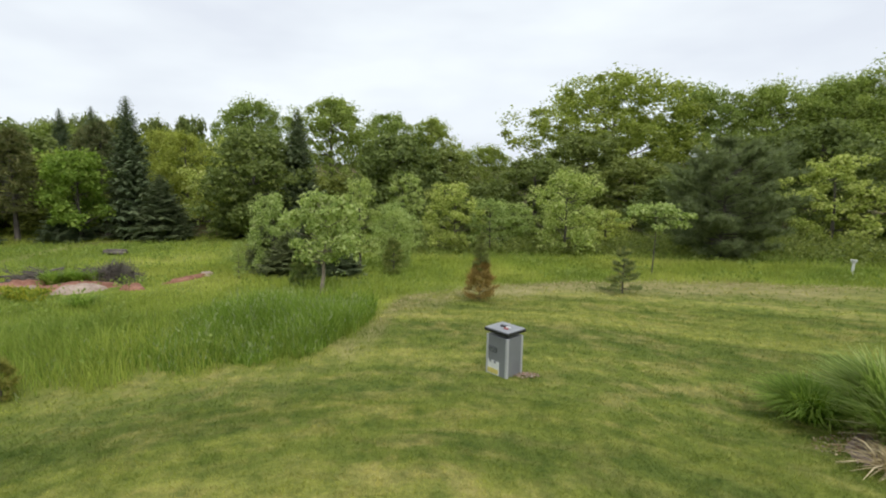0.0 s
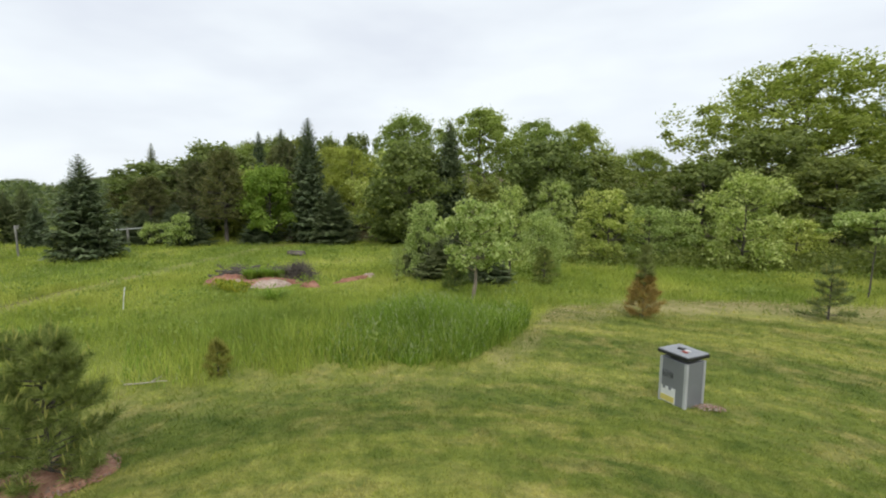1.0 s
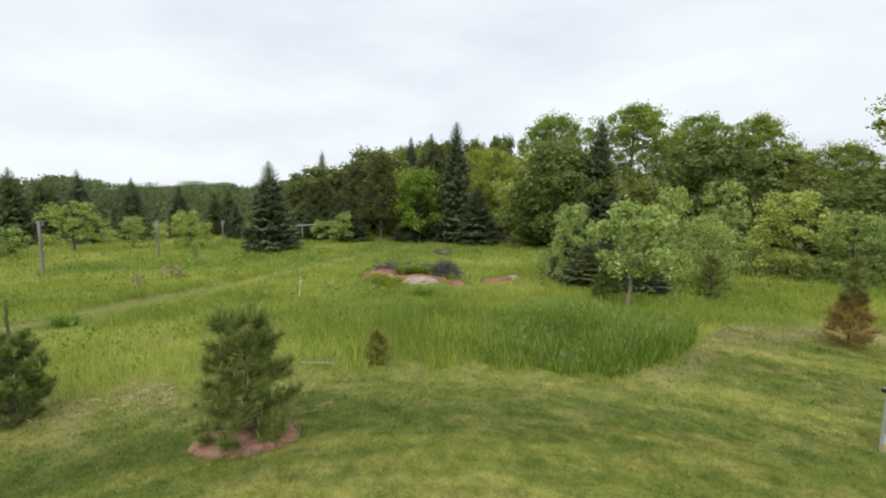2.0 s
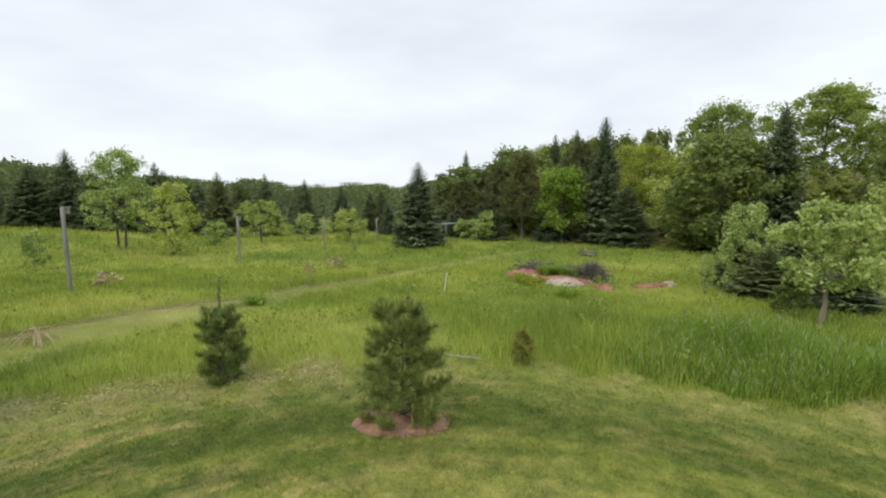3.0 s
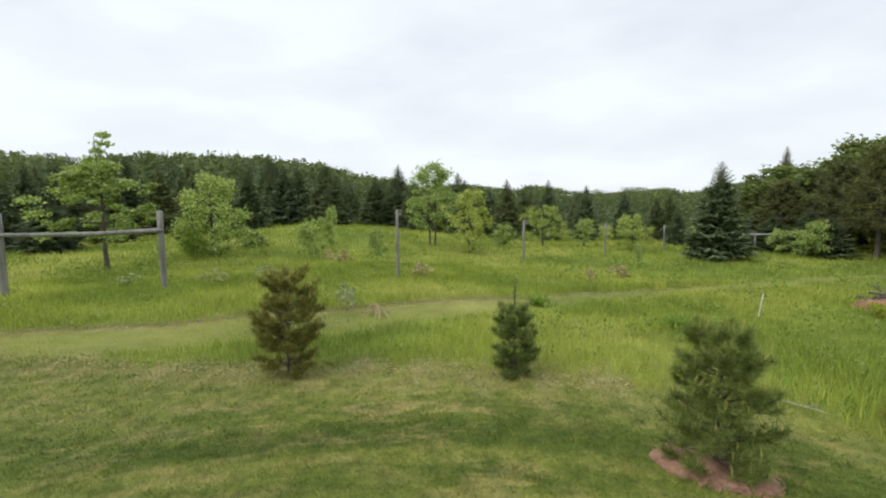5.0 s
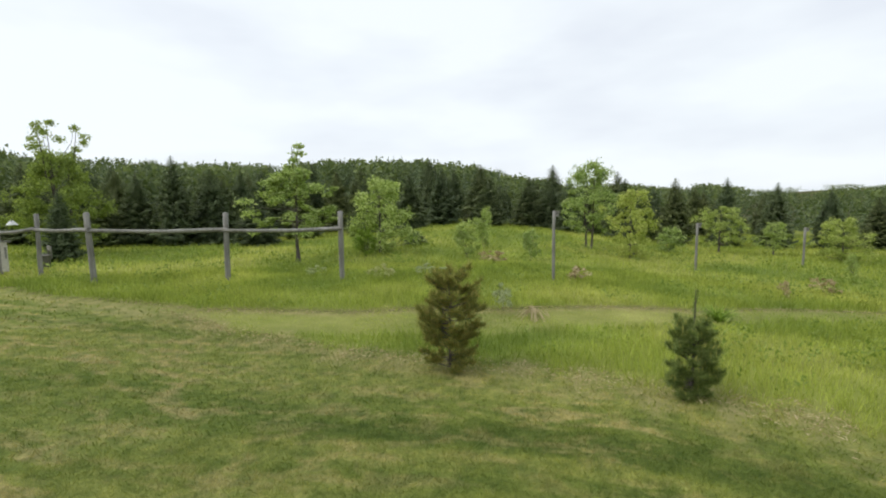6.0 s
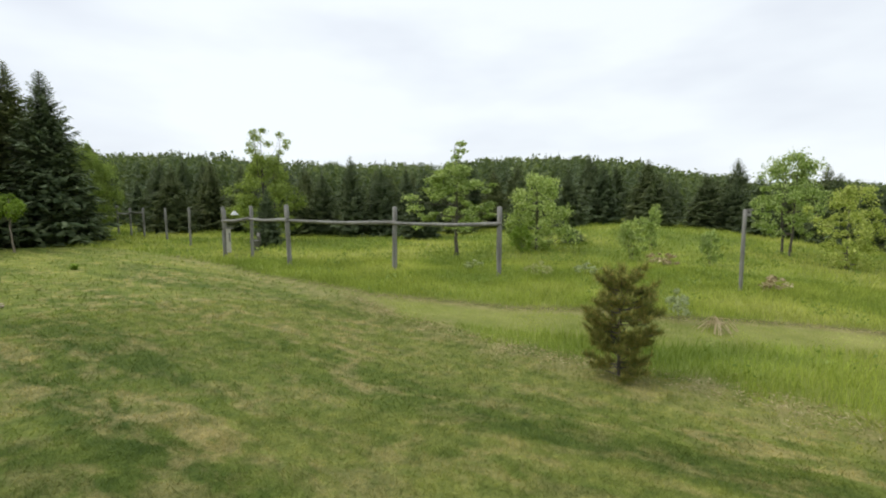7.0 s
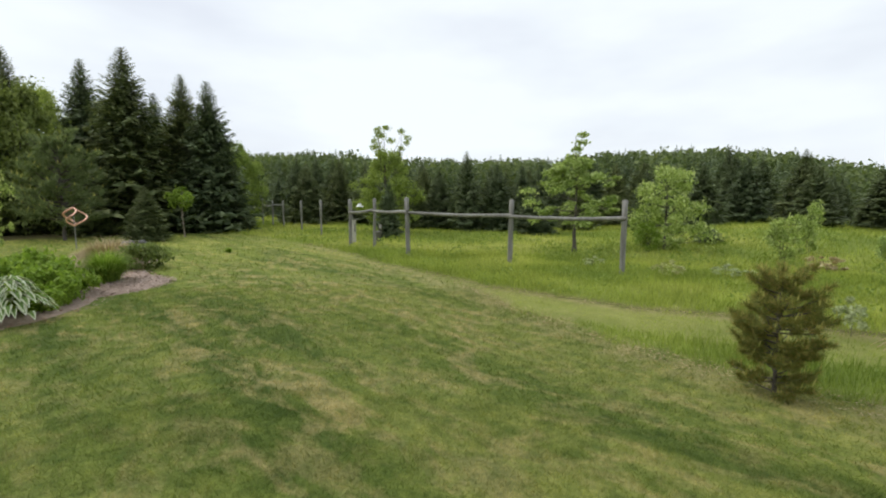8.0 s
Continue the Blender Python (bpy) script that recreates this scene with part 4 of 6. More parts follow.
# rows of plantation spruces before the far woods
row_rng = np.random.default_rng(88)
for n in range(95):
    a, d = radians(row_rng.uniform(66, 157)), row_rng.uniform(31, 56)
    x, y = -d * math.sin(a), d * math.cos(a)
    H = min(row_rng.uniform(2.8, 5.6), under_crest(x, y, 0.86))
    if H > 1.6:
        spruce(1, x, y, H, H * row_rng.uniform(0.24, 0.32), "plantation spruce at the far side of the meadow")

# firs at the end of the lawn
for x, y, H, W in ((-6.07, -25.7, 8.4, 2.1), (-8.55, -26.1, 7.7, 1.7), (-9.13, -24.35, 7.2, 1.75), (-5.2, -29.96, 8.6, 1.8), (-7.9, -28.4, 7.1, 1.8), (-2.3, -29.3, 8.4, 1.8), (-10.4, -27.0, 4.6, 1.6), (0.6, -28.5, 8.0, 1.8)):
    spruce(2, x, y, H, W, "tall dark fir in a dense group by the lawn")
spruce(1, -5.39, -20.49, 2.1, 0.72, "small spruce in front of tall firs")
plant("lawnpine", lambda: whorled_pine("pine_tree", "broad pine with pale candle shoots by the lawn", "tree", 93, 4.0, 1.5, M_PINE, whorls=10, per=8, needles=60, needle=0.20, wide=0.018, rise=0.6, shape=((0, 0.9), (0.3, 1.0), (0.7, 0.7), (1, 0.25)), leader=0.08, bare=0.2), (4.0, 1.7), -3.28, -23.17, 4.0, 1.65)
dark_oak(1, -2.6, -28.2, 6.6, 1.8, "broadleaf tree behind the firs", push=1.0)
oak(2, -3.6, -34.2, 7.9, 2.0, "broadleaf tree behind the firs", push=1.0)
oak(2, -7.0, -36.0, 7.6, 2.0, push=1.0)
oak(0, -12.0, -28.5, 5.0, 1.3, push=1.0)
plant("lawntree", lambda: leafy_tree("lawn_tree", "small lawn tree with thin trunk and bright leaves", "tree", 69, 2.0, 0.52, 1.05, 36, 110, 0.08, M_LIME, M_BARK_PALE, thin=0.7, clump_size=0.28), (2.0, 0.52), -6.95, -21.47, 2.05, 0.55)
young(1, -0.95, -17.3, 2.7, 0.5, "young tree with bright leaves at the garden bed")


def far_woods():
    """Mixed woods on the far slopes: thousands of small sprays, too many trees to count."""
    g = np.random.default_rng(5)
    groups = {"conifer": ([], [], [], [], []), "broad": ([], [], [], [], [])}
    trees = 1500
    az = g.uniform(46, 176, trees)
    d = 44 + (g.random(trees) ** 1.3) * 150
    d = np.where((az > 150) & (d < 60), d + 30, d)
    for a, r in zip(az, d):
        x, y = -r * math.sin(radians(a)), r * math.cos(radians(a))
        z = gz(x, y)
        con = g.random() < (0.93 if r < 75 else 0.75 if r < 105 else 0.4)
        tall = (g.uniform(5.5, 8.0) if con else g.uniform(5.5, 8.0)) * (0.62 if r < 60 else 0.85 if r < 90 else 1.0)
        tall *= g.uniform(0.8, 1.15) * (1.25 - 0.3 * math.exp(-((a - 84) / 16) ** 2)) * (1 - 0.42 * math.exp(-((a - 62) / 17) ** 2))
        tall = max(2.5, min(tall * (1.25 + 0.6 * math.exp(-((a - 106) / 10) ** 2)), under_crest(x, y, g.uniform(0.84, 1.0) + 0.05 * math.sin(a * 2.3 + 0.05 * r) + 0.05 * (g.random() < 0.12))))
        n = 200 if con else 300
        f = g.random(n)
        ang = g.uniform(0, 6.283, n)
        if con:
            rad = 1.5 * (1 - f) ** 0.8 * (tall / 8) * g.uniform(0.5, 1.0, n)
            pos = np.stack([x + rad * np.cos(ang), y + rad * np.sin(ang), z + 0.1 + f * tall], 1)
            al = np.stack([np.cos(ang), np.sin(ang), -0.3 + 0.9 * f], 1)
            size = (0.16 + 0.70 * (1 - f)) * tall / 8 * g.uniform(0.8, 1.4, n)
            nor = g.normal(0, 0.5, (n, 3)) + np.array([0, 0, 1.0])
            wid = size * 0.45
        else:
            dd = unit(g.normal(size=(n, 3)))
            dd[:, 2] = g.uniform(-1.35, 1.0, n)
            pos = np.array([x, y, z + tall * 0.62]) + dd * np.array([2.3, 2.3, tall * 0.38]) * g.uniform(0.75, 1.05, (n, 1))
            al = g.normal(size=(n, 3))
            nor = dd + g.normal(0, 0.5, (n, 3))
            size = g.uniform(0.45, 0.85, n) * tall / 8
            wid = size * 0.75
        for lst, val in zip(groups["conifer" if con else "broad"], (pos, al, nor, size, wid)):
            lst.append(val)
    for key, mat in (("conifer", M_FAR_CONIFER), ("broad", M_FAR)):
        P, A, N, L, W = (np.concatenate(v) for v in groups[key])
        v, q = leaflets(P, A, N, L * 1.15, W * 1.3)
        tagged(new("far_%s_wood" % key, mesh_from("far_%s_wood" % key, v, q, [mat])), "distant %s woods on the slopes beyond the meadow" % ("dark conifer" if key == "conifer" else "green broadleaf"), "woods", kind="stuff")


far_woods()


# ---- grasses ----
def stuff(name, v, q, mat, label, category="grass"):
    return tagged(new(name, mesh_from(name, v, q, [mat])), label, category, kind="stuff")


def on_ground(x, y, drop=0.01):
    return np.stack([x, y, land(x, y) - drop], 1)


BED = ((-0.4, -10.2, 2.0, 2.6), (-2.4, -11.6, 0.95, 1.3), (-2.6, -14.2, 1.6, 1.7), (-2.3, -10.45, 1.1, 1.3), (3.62, 3.55, 0.4, 0.22), (-3.36, 2.36, 0.36, 0.33))


def in_bed(x, y):
    hit = np.zeros(np.shape(x), bool)
    for bx, by, rx, ry in BED:
        hit |= ((x - bx) / rx) ** 2 + ((y - by) / ry) ** 2 < 1
    return hit


def lawn_grass():
    g = np.random.default_rng(11)
    xs, ys, hs, ws = [], [], [], []
    for n, r0, r1, h, w in ((150000, 1.7, 4.5, 0.032, 0.005), (150000, 4.5, 9.5, 0.036, 0.010), (55000, 9.5, 24.0, 0.05, 0.028)):
        x, y, r, az = scatter(n, -62, 186, r0, r1, g)
        keep = (r < lawn_reach(az) + 0.1) & ~in_bed(x, y)
        x, y, r = x[keep], y[keep], r[keep]
        tuft = 0.75 + 0.5 * np.abs(np.sin(x * 5.1 + np.sin(y * 3.7) * 2) * np.sin(y * 4.3 + np.sin(x * 2.9)))
        xs.append(x)
        ys.append(y)
        hs.append(h * tuft * g.uniform(0.6, 1.4, len(x)))
        ws.append(np.full(len(x), w))
    x, y, h, w = (np.concatenate(v) for v in (xs, ys, hs, ws))
    base = on_ground(x, y, 0.004)
    tip = base + np.stack([g.normal(0, 0.6, len(x)) * h, g.normal(0, 0.6, len(x)) * h, h], 1)
    v, q = spears(base, tip, w, g)
    stuff("lawn_grass", v, q, M_LAWN, "short mown lawn grass with yellowed patches")


def meadow_height(x, y, r, az):
    """Height of the unmown grass: low by the lawn, high in one lush stand."""
    h = 0.16 + 0.07 * smooth(9, 14, r)
    h = h * (0.8 + 0.35 * np.sin(x * 0.9 + 1.3 * np.sin(y * 0.7)) * np.sin(y * 1.1))
    lush = smooth(4, 10, az) * (1 - smooth(40, 52, az)) * (1 - smooth(7.6, 9.0, r))
    pile = np.exp(-(((x + 7.7) / 1.6) ** 2 + ((y - 9.9) / 1.4) ** 2))
    return (h * (1 - lush) + lush * 0.26) * (1 - 0.55 * np.minimum(1, 1.6 * pile))


def meadow_grass():
    g = np.random.default_rng(12)
    x, y, r, az = scatter(185000, -64, 160, 4.8, 16, g, 1.25)
    gap = r - lawn_reach(az) - 0.3 * np.sin(az * 0.7) * 0.5
    tg = np.abs(track_gap(az, r))
    bare = (((x + 8.0) / 1.3) ** 2 + ((y - 10.4) / 0.8) ** 2 < 1) | (((x + 5.85) / 0.4) ** 2 + ((y - 11.3) / 0.8) ** 2 < 1)
    keep = (gap > 0) & (g.random(len(x)) > 0.35 * (tg < 0.68)) & ~bare
    x, y, r, az, gap, tg = (v[keep] for v in (x, y, r, az, gap, tg))
    h = meadow_height(x, y, r, az) * g.uniform(0.55, 1.25, len(x)) * (0.45 + 0.55 * smooth(0, 0.35, gap))
    h = np.where((tg < 0.68) | (np.abs(track_gap(az, r) - 0.85) < 0.18), h * 0.32, h)
    h = h * (1 + 0.5 * np.exp(-((track_gap(az, r) - 1.35) / 0.4) ** 2))
    v, q = blades(on_ground(x, y), h * (1 - 0.25 * smooth(8, 14, r)), 0.0045 + 0.0009 * r, 0.55, g)
    stuff("meadow_grass", v, q, M_MEADOW, "unmown meadow grass in the near field")
    x, y, r, az = scatter(170000, -66, 160, 15, 46, g, 1.35)
    tg = np.abs(track_gap(az, r))
    keep = (r > lawn_reach(az)) & (tg > 0.5) & ~((az < 36) & (r > 29))
    x, y, r = x[keep], y[keep], r[keep]
    h = 0.17 * g.uniform(0.5, 1.3, len(x))
    base = on_ground(x, y)
    tip = base + np.stack([g.normal(0, 0.3, len(x)) * h, g.normal(0, 0.3, len(x)) * h, h], 1)
    v, q = spears(base, tip, 0.0016 * r, g)
    stuff("far_meadow_grass", v, q, M_MEADOW, "yellow-green meadow grass across the far field")


def lush_grass():
    g = np.random.default_rng(13)
    x, y, r, az = scatter(80000, 6, 50, 4.9, 8.0, g)
    keep = (r > lawn_reach(az) + 0.02 + 0.10 * np.sin(az * 0.9) + np.abs(g.normal(0, 0.14, len(x)))) & (g.random(len(x)) < 0.06 + 0.94 * smooth(33, 21, az)) & (g.random(len(x)) < 0.3 + 0.7 * smooth(8.0, 6.6, r))
    x, y, r, az = x[keep], y[keep], r[keep], az[keep]
    h = (0.20 + 0.31 * smooth(31, 17, az)) * g.uniform(0.5, 1.15, len(x)) * (0.4 + 0.6 * smooth(0, 0.6, r - lawn_reach(az))) * (0.85 + 0.3 * np.sin(x * 2.1 + y) * np.sin(y * 2.7 - x))
    v, q = blades(on_ground(x, y), h, 0.009, 0.45, g)
    stuff("tall_grass", v, q, M_BLADE, "lush stand of tall grass at the lawn's edge")
    pick = g.random(len(x)) < 0.10
    x, y, h = x[pick], y[pick], h[pick]
    n = len(x)
    base = on_ground(x, y) + np.stack([g.normal(0, 0.03, n), g.normal(0, 0.03, n), h * 0.95], 1)
    along = np.stack([g.normal(0, 0.5, n), g.normal(0, 0.5, n), np.ones(n)], 1)
    v, q = kites(base, along, g.normal(size=(n, 3)), np.full(n, 0.075), np.full(n, 0.009))
    stuff("seed_heads", v, q, M_SEED, "pale feathery seed heads over tall grass")


def meadow_herbs():
    """Low broad-leaved weeds that break up the unmown grass."""
    g = np.random.default_rng(19)
    x, y, r, az = scatter(2000, -60, 158, 5.6, 24, g, 1.2)
    patch = np.sin(x * 0.8 + 1.5 * np.sin(y * 0.5)) * np.sin(y * 0.9 - 0.6 * x)
    keep = (r > lawn_reach(az) + 0.25) & (np.abs(track_gap(az, r)) > 0.9) & (g.random(len(x)) < 0.35 + 0.6 * (patch > 0.1))
    x, y, r = x[keep], y[keep], r[keep]
    per = 26
    cx, cy, cr = (np.repeat(v, per) for v in (x, y, r))
    n = len(cx)
    wide = np.repeat(g.uniform(0.07, 0.22, len(x)), per)
    px_, py_ = cx + g.normal(0, 1, n) * wide, cy + g.normal(0, 1, n) * wide
    pos = on_ground(px_, py_) + np.stack([np.zeros(n), np.zeros(n), g.uniform(0.05, 0.26, n)], 1)
    L = g.uniform(0.03, 0.07, n) * (0.7 + 0.05 * cr)
    v, q = leaflets(pos, g.normal(size=(n, 3)) + np.array([0, 0, 0.5]), g.normal(size=(n, 3)) + np.array([0, 0, 0.6]), L, L * 0.6)
    stuff("meadow_herbs", v, q, M_HERB, "low broad-leaved weeds among the meadow grass", "weeds")


def straw_litter():
    """Dead grass left by the mower along the lawn's edge and the track."""
    g = np.random.default_rng(14)
    x, y, r, az = scatter(170000, -50, 132, 4.8, 13, g)
    gap = r - lawn_reach(az)
    tg = track_gap(az, r)
    near_edge = np.exp(-((gap + 0.12) / 0.3) ** 2) * (0.5 + 0.5 * (np.sin(az * 0.31) > -0.2)) * ((az < 4) | (az > 62))
    keep = g.random(len(x)) < np.maximum(near_edge, 0.55 * np.exp(-((tg - 0.7) / 0.15) ** 2))
    x, y = x[keep], y[keep]
    n = len(x)
    a = g.uniform(0, 6.283, n)
    base = on_ground(x, y, -0.03)
    tip = base + np.stack([np.cos(a), np.sin(a), g.uniform(-0.1, 0.5, n)], 1) * g.uniform(0.025, 0.07, n)[:, None]
    v, q = spears(base, tip, 0.007, g)
    stuff("straw_litter", v, q, M_STRAW, "dry straw lying along the mown edge", "straw")


def wood_fringe():
    """Rank weeds and brush where the meadow meets the wood."""
    g = np.random.default_rng(15)
    n = 42000
    x, y, r, az = scatter(n, -66, 12, 17, 24, g)
    h = 0.35 + 0.35 * np.abs(np.sin(az * 0.8) * np.sin(r * 1.3))
    pos = on_ground(x, y) + np.stack([np.zeros(n), np.zeros(n), h * g.random(n)], 1)
    v, q = leaflets(pos, g.normal(size=(n, 3)), g.normal(size=(n, 3)) + np.array([0, 0, 0.8]), g.uniform(0.07, 0.16, n), g.uniform(0.05, 0.11, n))
    stuff("undergrowth", v, q, M_DEEP, "rank green undergrowth along the wood's edge", "undergrowth")


lawn_grass()
meadow_grass()
lush_grass()
meadow_herbs()
straw_litter()
wood_fringe()


# ---- young pines on the lawn ----
def small_pine(x, y, H, W, label, seed, mat=None, **kw):
    return set_down(whorled_pine("young_pine", label, "pine", seed, H, W, mat or M_PINE_NEAR, group="young pines", **kw), x, y, seed * 31 % 360)


small_pine(-3.35, 2.37, 1.02, 0.37, "young long-needled pine in a ring of reddish mulch", 21, whorls=9, per=8, needles=56, needle=0.09, wide=0.0042, rise=0.5, shape=((0, 0.85), (0.15, 1.0), (0.5, 0.85), (1, 0.35)), bare=0.05)
small_pine(-5.42, 1.47, 1.10, 0.25, "young pine with a tall thin leader in grass", 22, whorls=8, per=7, needles=60, needle=0.075, wide=0.0050, rise=0.5, shape=((0, 0.7), (0.3, 1.0), (0.75, 0.85), (1, 0.3)), leader=0.36)
small_pine(-5.88, -1.07, 1.22, 0.42, "bushy young pine with yellowed and brown needles", 23, M_PINE_DULL, whorls=10, per=8, needles=52, needle=0.085, wide=0.0055, rise=0.5, shape=((0, 0.62), (0.35, 1.0), (0.7, 0.85), (1, 0.3)), leader=0.08)
brown = small_pine(0.98, 8.82, 0.70, 0.32, "dying young pine with browned needles and a living green tip", 24, M_PINE_BROWN, whorls=7, per=7, needles=34, needle=0.085, wide=0.0055, rise=0.85, leader=0.05, candles=False)
tip = whorled_pine("young_pine", "", "", 25, 0.75, 0.16, M_PINE_PALE, whorls=6, per=5, needles=30, needle=0.08, wide=0.008, leader=0.15, candles=False)
for ob in list(tip.children):
    ob.parent = brown
    ob.location = (0, 0, 0.56)
bpy.data.objects.remove(tip)
small_pine(3.92, 9.54, 0.95, 0.44, "thin young pine with a dark spreading base", 26, M_PINE, whorls=7, per=5, needles=36, needle=0.075, wide=0.008, rise=0.3, shape=((0, 1.0), (0.25, 0.7), (0.6, 0.4), (1, 0.2)))
small_pine(-2.69, 10.03, 0.80, 0.32, "squat young pine in the meadow", 27, whorls=6, per=6, needles=40, needle=0.08, wide=0.0075)
small_pine(-0.97, 12.06, 0.98, 0.33, "young pine in the meadow before a thicket", 28, whorls=7, per=6, needles=40, needle=0.08, wide=0.009)
small_pine(-3.75, 4.30, 0.42, 0.13, "tiny yellowing pine at the lawn's edge", 29, M_PINE_YELLOW, whorls=5, per=5, needles=24, needle=0.065, wide=0.0045, rise=0.9)


# ---- low plants ----
def mound(name, label, category, x, y, rx, ry, h, mat, seed, rough=0.2, kind="", turn=0.0):
    """A low uneven heap with its rim sunk in the ground."""
    g = np.random.default_rng(seed)
    ph = g.uniform(0, 6.28, 6)
    rings, k = 9, 40
    v = [(0, 0, h)]
    for i in range(1, rings):
        f = i / (rings - 1)
        for j in range(k):
            a = 2 * np.pi * j / k
            wob = 1 + rough * (np.sin(2 * a + ph[0]) * 0.5 + np.sin(3 * a + ph[1]) * 0.4 + np.sin(7 * a + ph[2]) * 0.2)
            z = h * (1 - f ** 3) * (0.75 + 0.25 * np.sin(3 * a + ph[4] + 4 * f) * f) + rough * h * 0.7 * np.sin(5 * a + ph[3] + 6 * f) * f * (1 - f) * 3 + g.normal(0, 0.02 * h)
            px, py = rx * f * wob * math.cos(a), ry * f * wob * math.sin(a)
            c, s = math.cos(radians(turn)), math.sin(radians(turn))
            qx, qy = c * px - s * py, s * px + c * py
            v.append((qx, qy, z + gz(x + qx, y + qy) - gz(x, y) - (0.04 if i == rings - 1 else 0)))
    f = [(0, 1 + j, 1 + (j + 1) % k) for j in range(k)]
    for i in range(rings - 2):
        o, p = 1 + i * k, 1 + (i + 1) * k
        f += [(o + j, p + j, p + (j + 1) % k, o + (j + 1) % k) for j in range(k)]
    me = bpy.data.meshes.new(name)
    me.from_pydata(v, [], f)
    me.materials.append(mat)
    me.polygons.foreach_set("use_smooth", np.ones(len(me.polygons), bool))
    ob = new(name, me)
    ob.location = (x, y, gz(x, y) + 0.004)
    return tagged(ob, label, category, kind=kind)


def chips(name, label, x, y, rx, ry, n, mats, seed, size=0.035, lift=0.02):
    """Loose flakes lying over a mulched bed."""
    g = np.random.default_rng(seed)
    a, f = g.uniform(0, 6.283, n), g.random(n) ** 0.6
    px, py = x + rx * f * np.cos(a), y + ry * f * np.sin(a)
    pos = np.stack([px, py, land(px, py) + lift * (1 - f * f) + 0.012], 1)
    L = size * g.uniform(0.5, 1.6, n)
    v, q = kites(pos, np.stack([np.cos(a * 7), np.sin(a * 7), g.normal(0, 0.25, n)], 1), np.array([0, 0, 1.0]) + g.normal(0, 0.35, (n, 3)), L, L * 0.5)
    me = mesh_from(name, v, q, mats, g.integers(0, len(mats), n))
    return tagged(new(name, me), label, "mulch", kind="stuff")


def grass_clump(name, label, x, y, H, W, n, mat, seed, width=0.012, arch=0.7, category="ornamental grass"):
    """A tuft of long arching blades, each bent over in four steps."""
    g = np.random.default_rng(seed)
    a = g.uniform(0, 6.283, n)
    out = np.stack([np.cos(a), np.sin(a), np.zeros(n)], 1)
    foot = out * (0.22 * W * np.sqrt(g.random(n)))[:, None] + g.normal(0, 0.1 * W, (n, 3)) * np.array([1, 1, 0])
    h = H * g.uniform(0.55, 1.15, n)
    reach = W * g.uniform(0.15, 1.0, n) ** 0.8
    side = np.cross(out, np.array([0, 0, 1.0])) * width * 0.5
    rows = []
    for t, wd in ((0, 1.0), (0.35, 1.0), (0.7, 0.8), (1.0, 0.1)):
        c = foot + out * (reach * t ** 1.8)[:, None]
        c[:, 2] = h * (t - arch * (reach / W) * t ** 3 * 0.75)
        rows.append(np.stack([c - side * wd, c + side * wd], 1))
    v = np.concatenate(rows, 1).reshape(-1, 3)
    k = np.arange(n)[:, None] * 8
    q = np.concatenate([k + np.array([[0, 1, 3, 2]]), k + np.array([[2, 3, 5, 4]]), k + np.array([[4, 5, 7, 6]])], 1).reshape(-1, 4)
    top = root(name, label, category)
    piece("blade_tuft", mesh_from("blade_tuft", v, q, [mat]), top)
    return set_down(top, x, y)


mound("mulch_ring", "ring of reddish bark mulch round a young pine", "mulch", -3.36, 2.36, 0.41, 0.38, 0.06, M_RED_MULCH, 31, kind="structure")
chips("bark_flakes", "loose reddish bark flakes under a pine", -3.36, 2.36, 0.42, 0.39, 2400, [M_RED_MULCH, M_DIRT, M_MULCH], 32, 0.022)
mound("mulch_bed", "mulched soil under an ornamental grass", "mulch", 3.58, 3.5, 0.5, 0.2, 0.03, M_MULCH, 33, kind="structure", turn=35)
chips("bark_flakes", "dry flakes and straw beside an ornamental grass", 3.58, 3.5, 0.52, 0.26, 1100, [M_MULCH, M_RED_MULCH, M_STRAW], 34, 0.02)
grass_clump("ornamental_grass", "large clump of ornamental grass with arching blades", 3.86, 3.70, 0.64, 0.55, 1500, M_REED, 35, 0.016, 0.45)
grass_clump("ornamental_grass", "low fringe of pale arching grass over mulch", 3.75, 3.35, 0.24, 0.5, 200, M_STRAW, 36, 0.014, 1.0)
grass_clump("ornamental_grass", "second clump of ornamental grass beside the first", 3.5, 4.1, 0.36, 0.5, 1300, M_BLADE, 37, 0.011)
grass_clump("ornamental_grass", "front clump of ornamental grass over mulch", 3.62, 3.36, 0.5, 0.42, 900, M_REED, 38, 0.015, 0.5)
grass_clump("ornamental_grass", "pale dead blades bent over the mulch", 3.28, 3.08, 0.2, 0.34, 150, M_STRAW, 39, 0.012, 1.1)
for n, (x, y, h, w) in enumerate(((-9.0, -0.71, 0.55, 0.22), (-11.9, -4.0, 0.45, 0.28), (-12.4, -6.2, 0.3, 0.3), (-13.0, -3.2, 0.3, 0.35))):
    plant("silverweed", lambda: leafy_tree("meadow_weed", "weed with drooping silvery leaves in the meadow", "weed", 74, 0.55, 0.24, 0.12, 14, 30, 0.06, M_SILVER, M_BARK, thin=0.4, clump_size=0.34), (0.55, 0.24), x, y, h, w, turn=n * 80)
for n, (x, y, h, w) in enumerate(((-12.55, 5.39, 0.42, 0.14), (-13.56, 6.69, 0.42, 0.28), (-15.6, -1.6, 0.45, 0.4), (-12.9, 0.9, 0.4, 0.3))):
    plant("tanweed", lambda: leafy_tree("meadow_weed", "pinkish dry weed standing in the meadow", "weed", 75, 0.45, 0.2, 0.08, 14, 34, 0.05, M_STRAW, M_BARK, thin=0.4, clump_size=0.34), (0.45, 0.2), x, y, h, w, turn=n * 70)
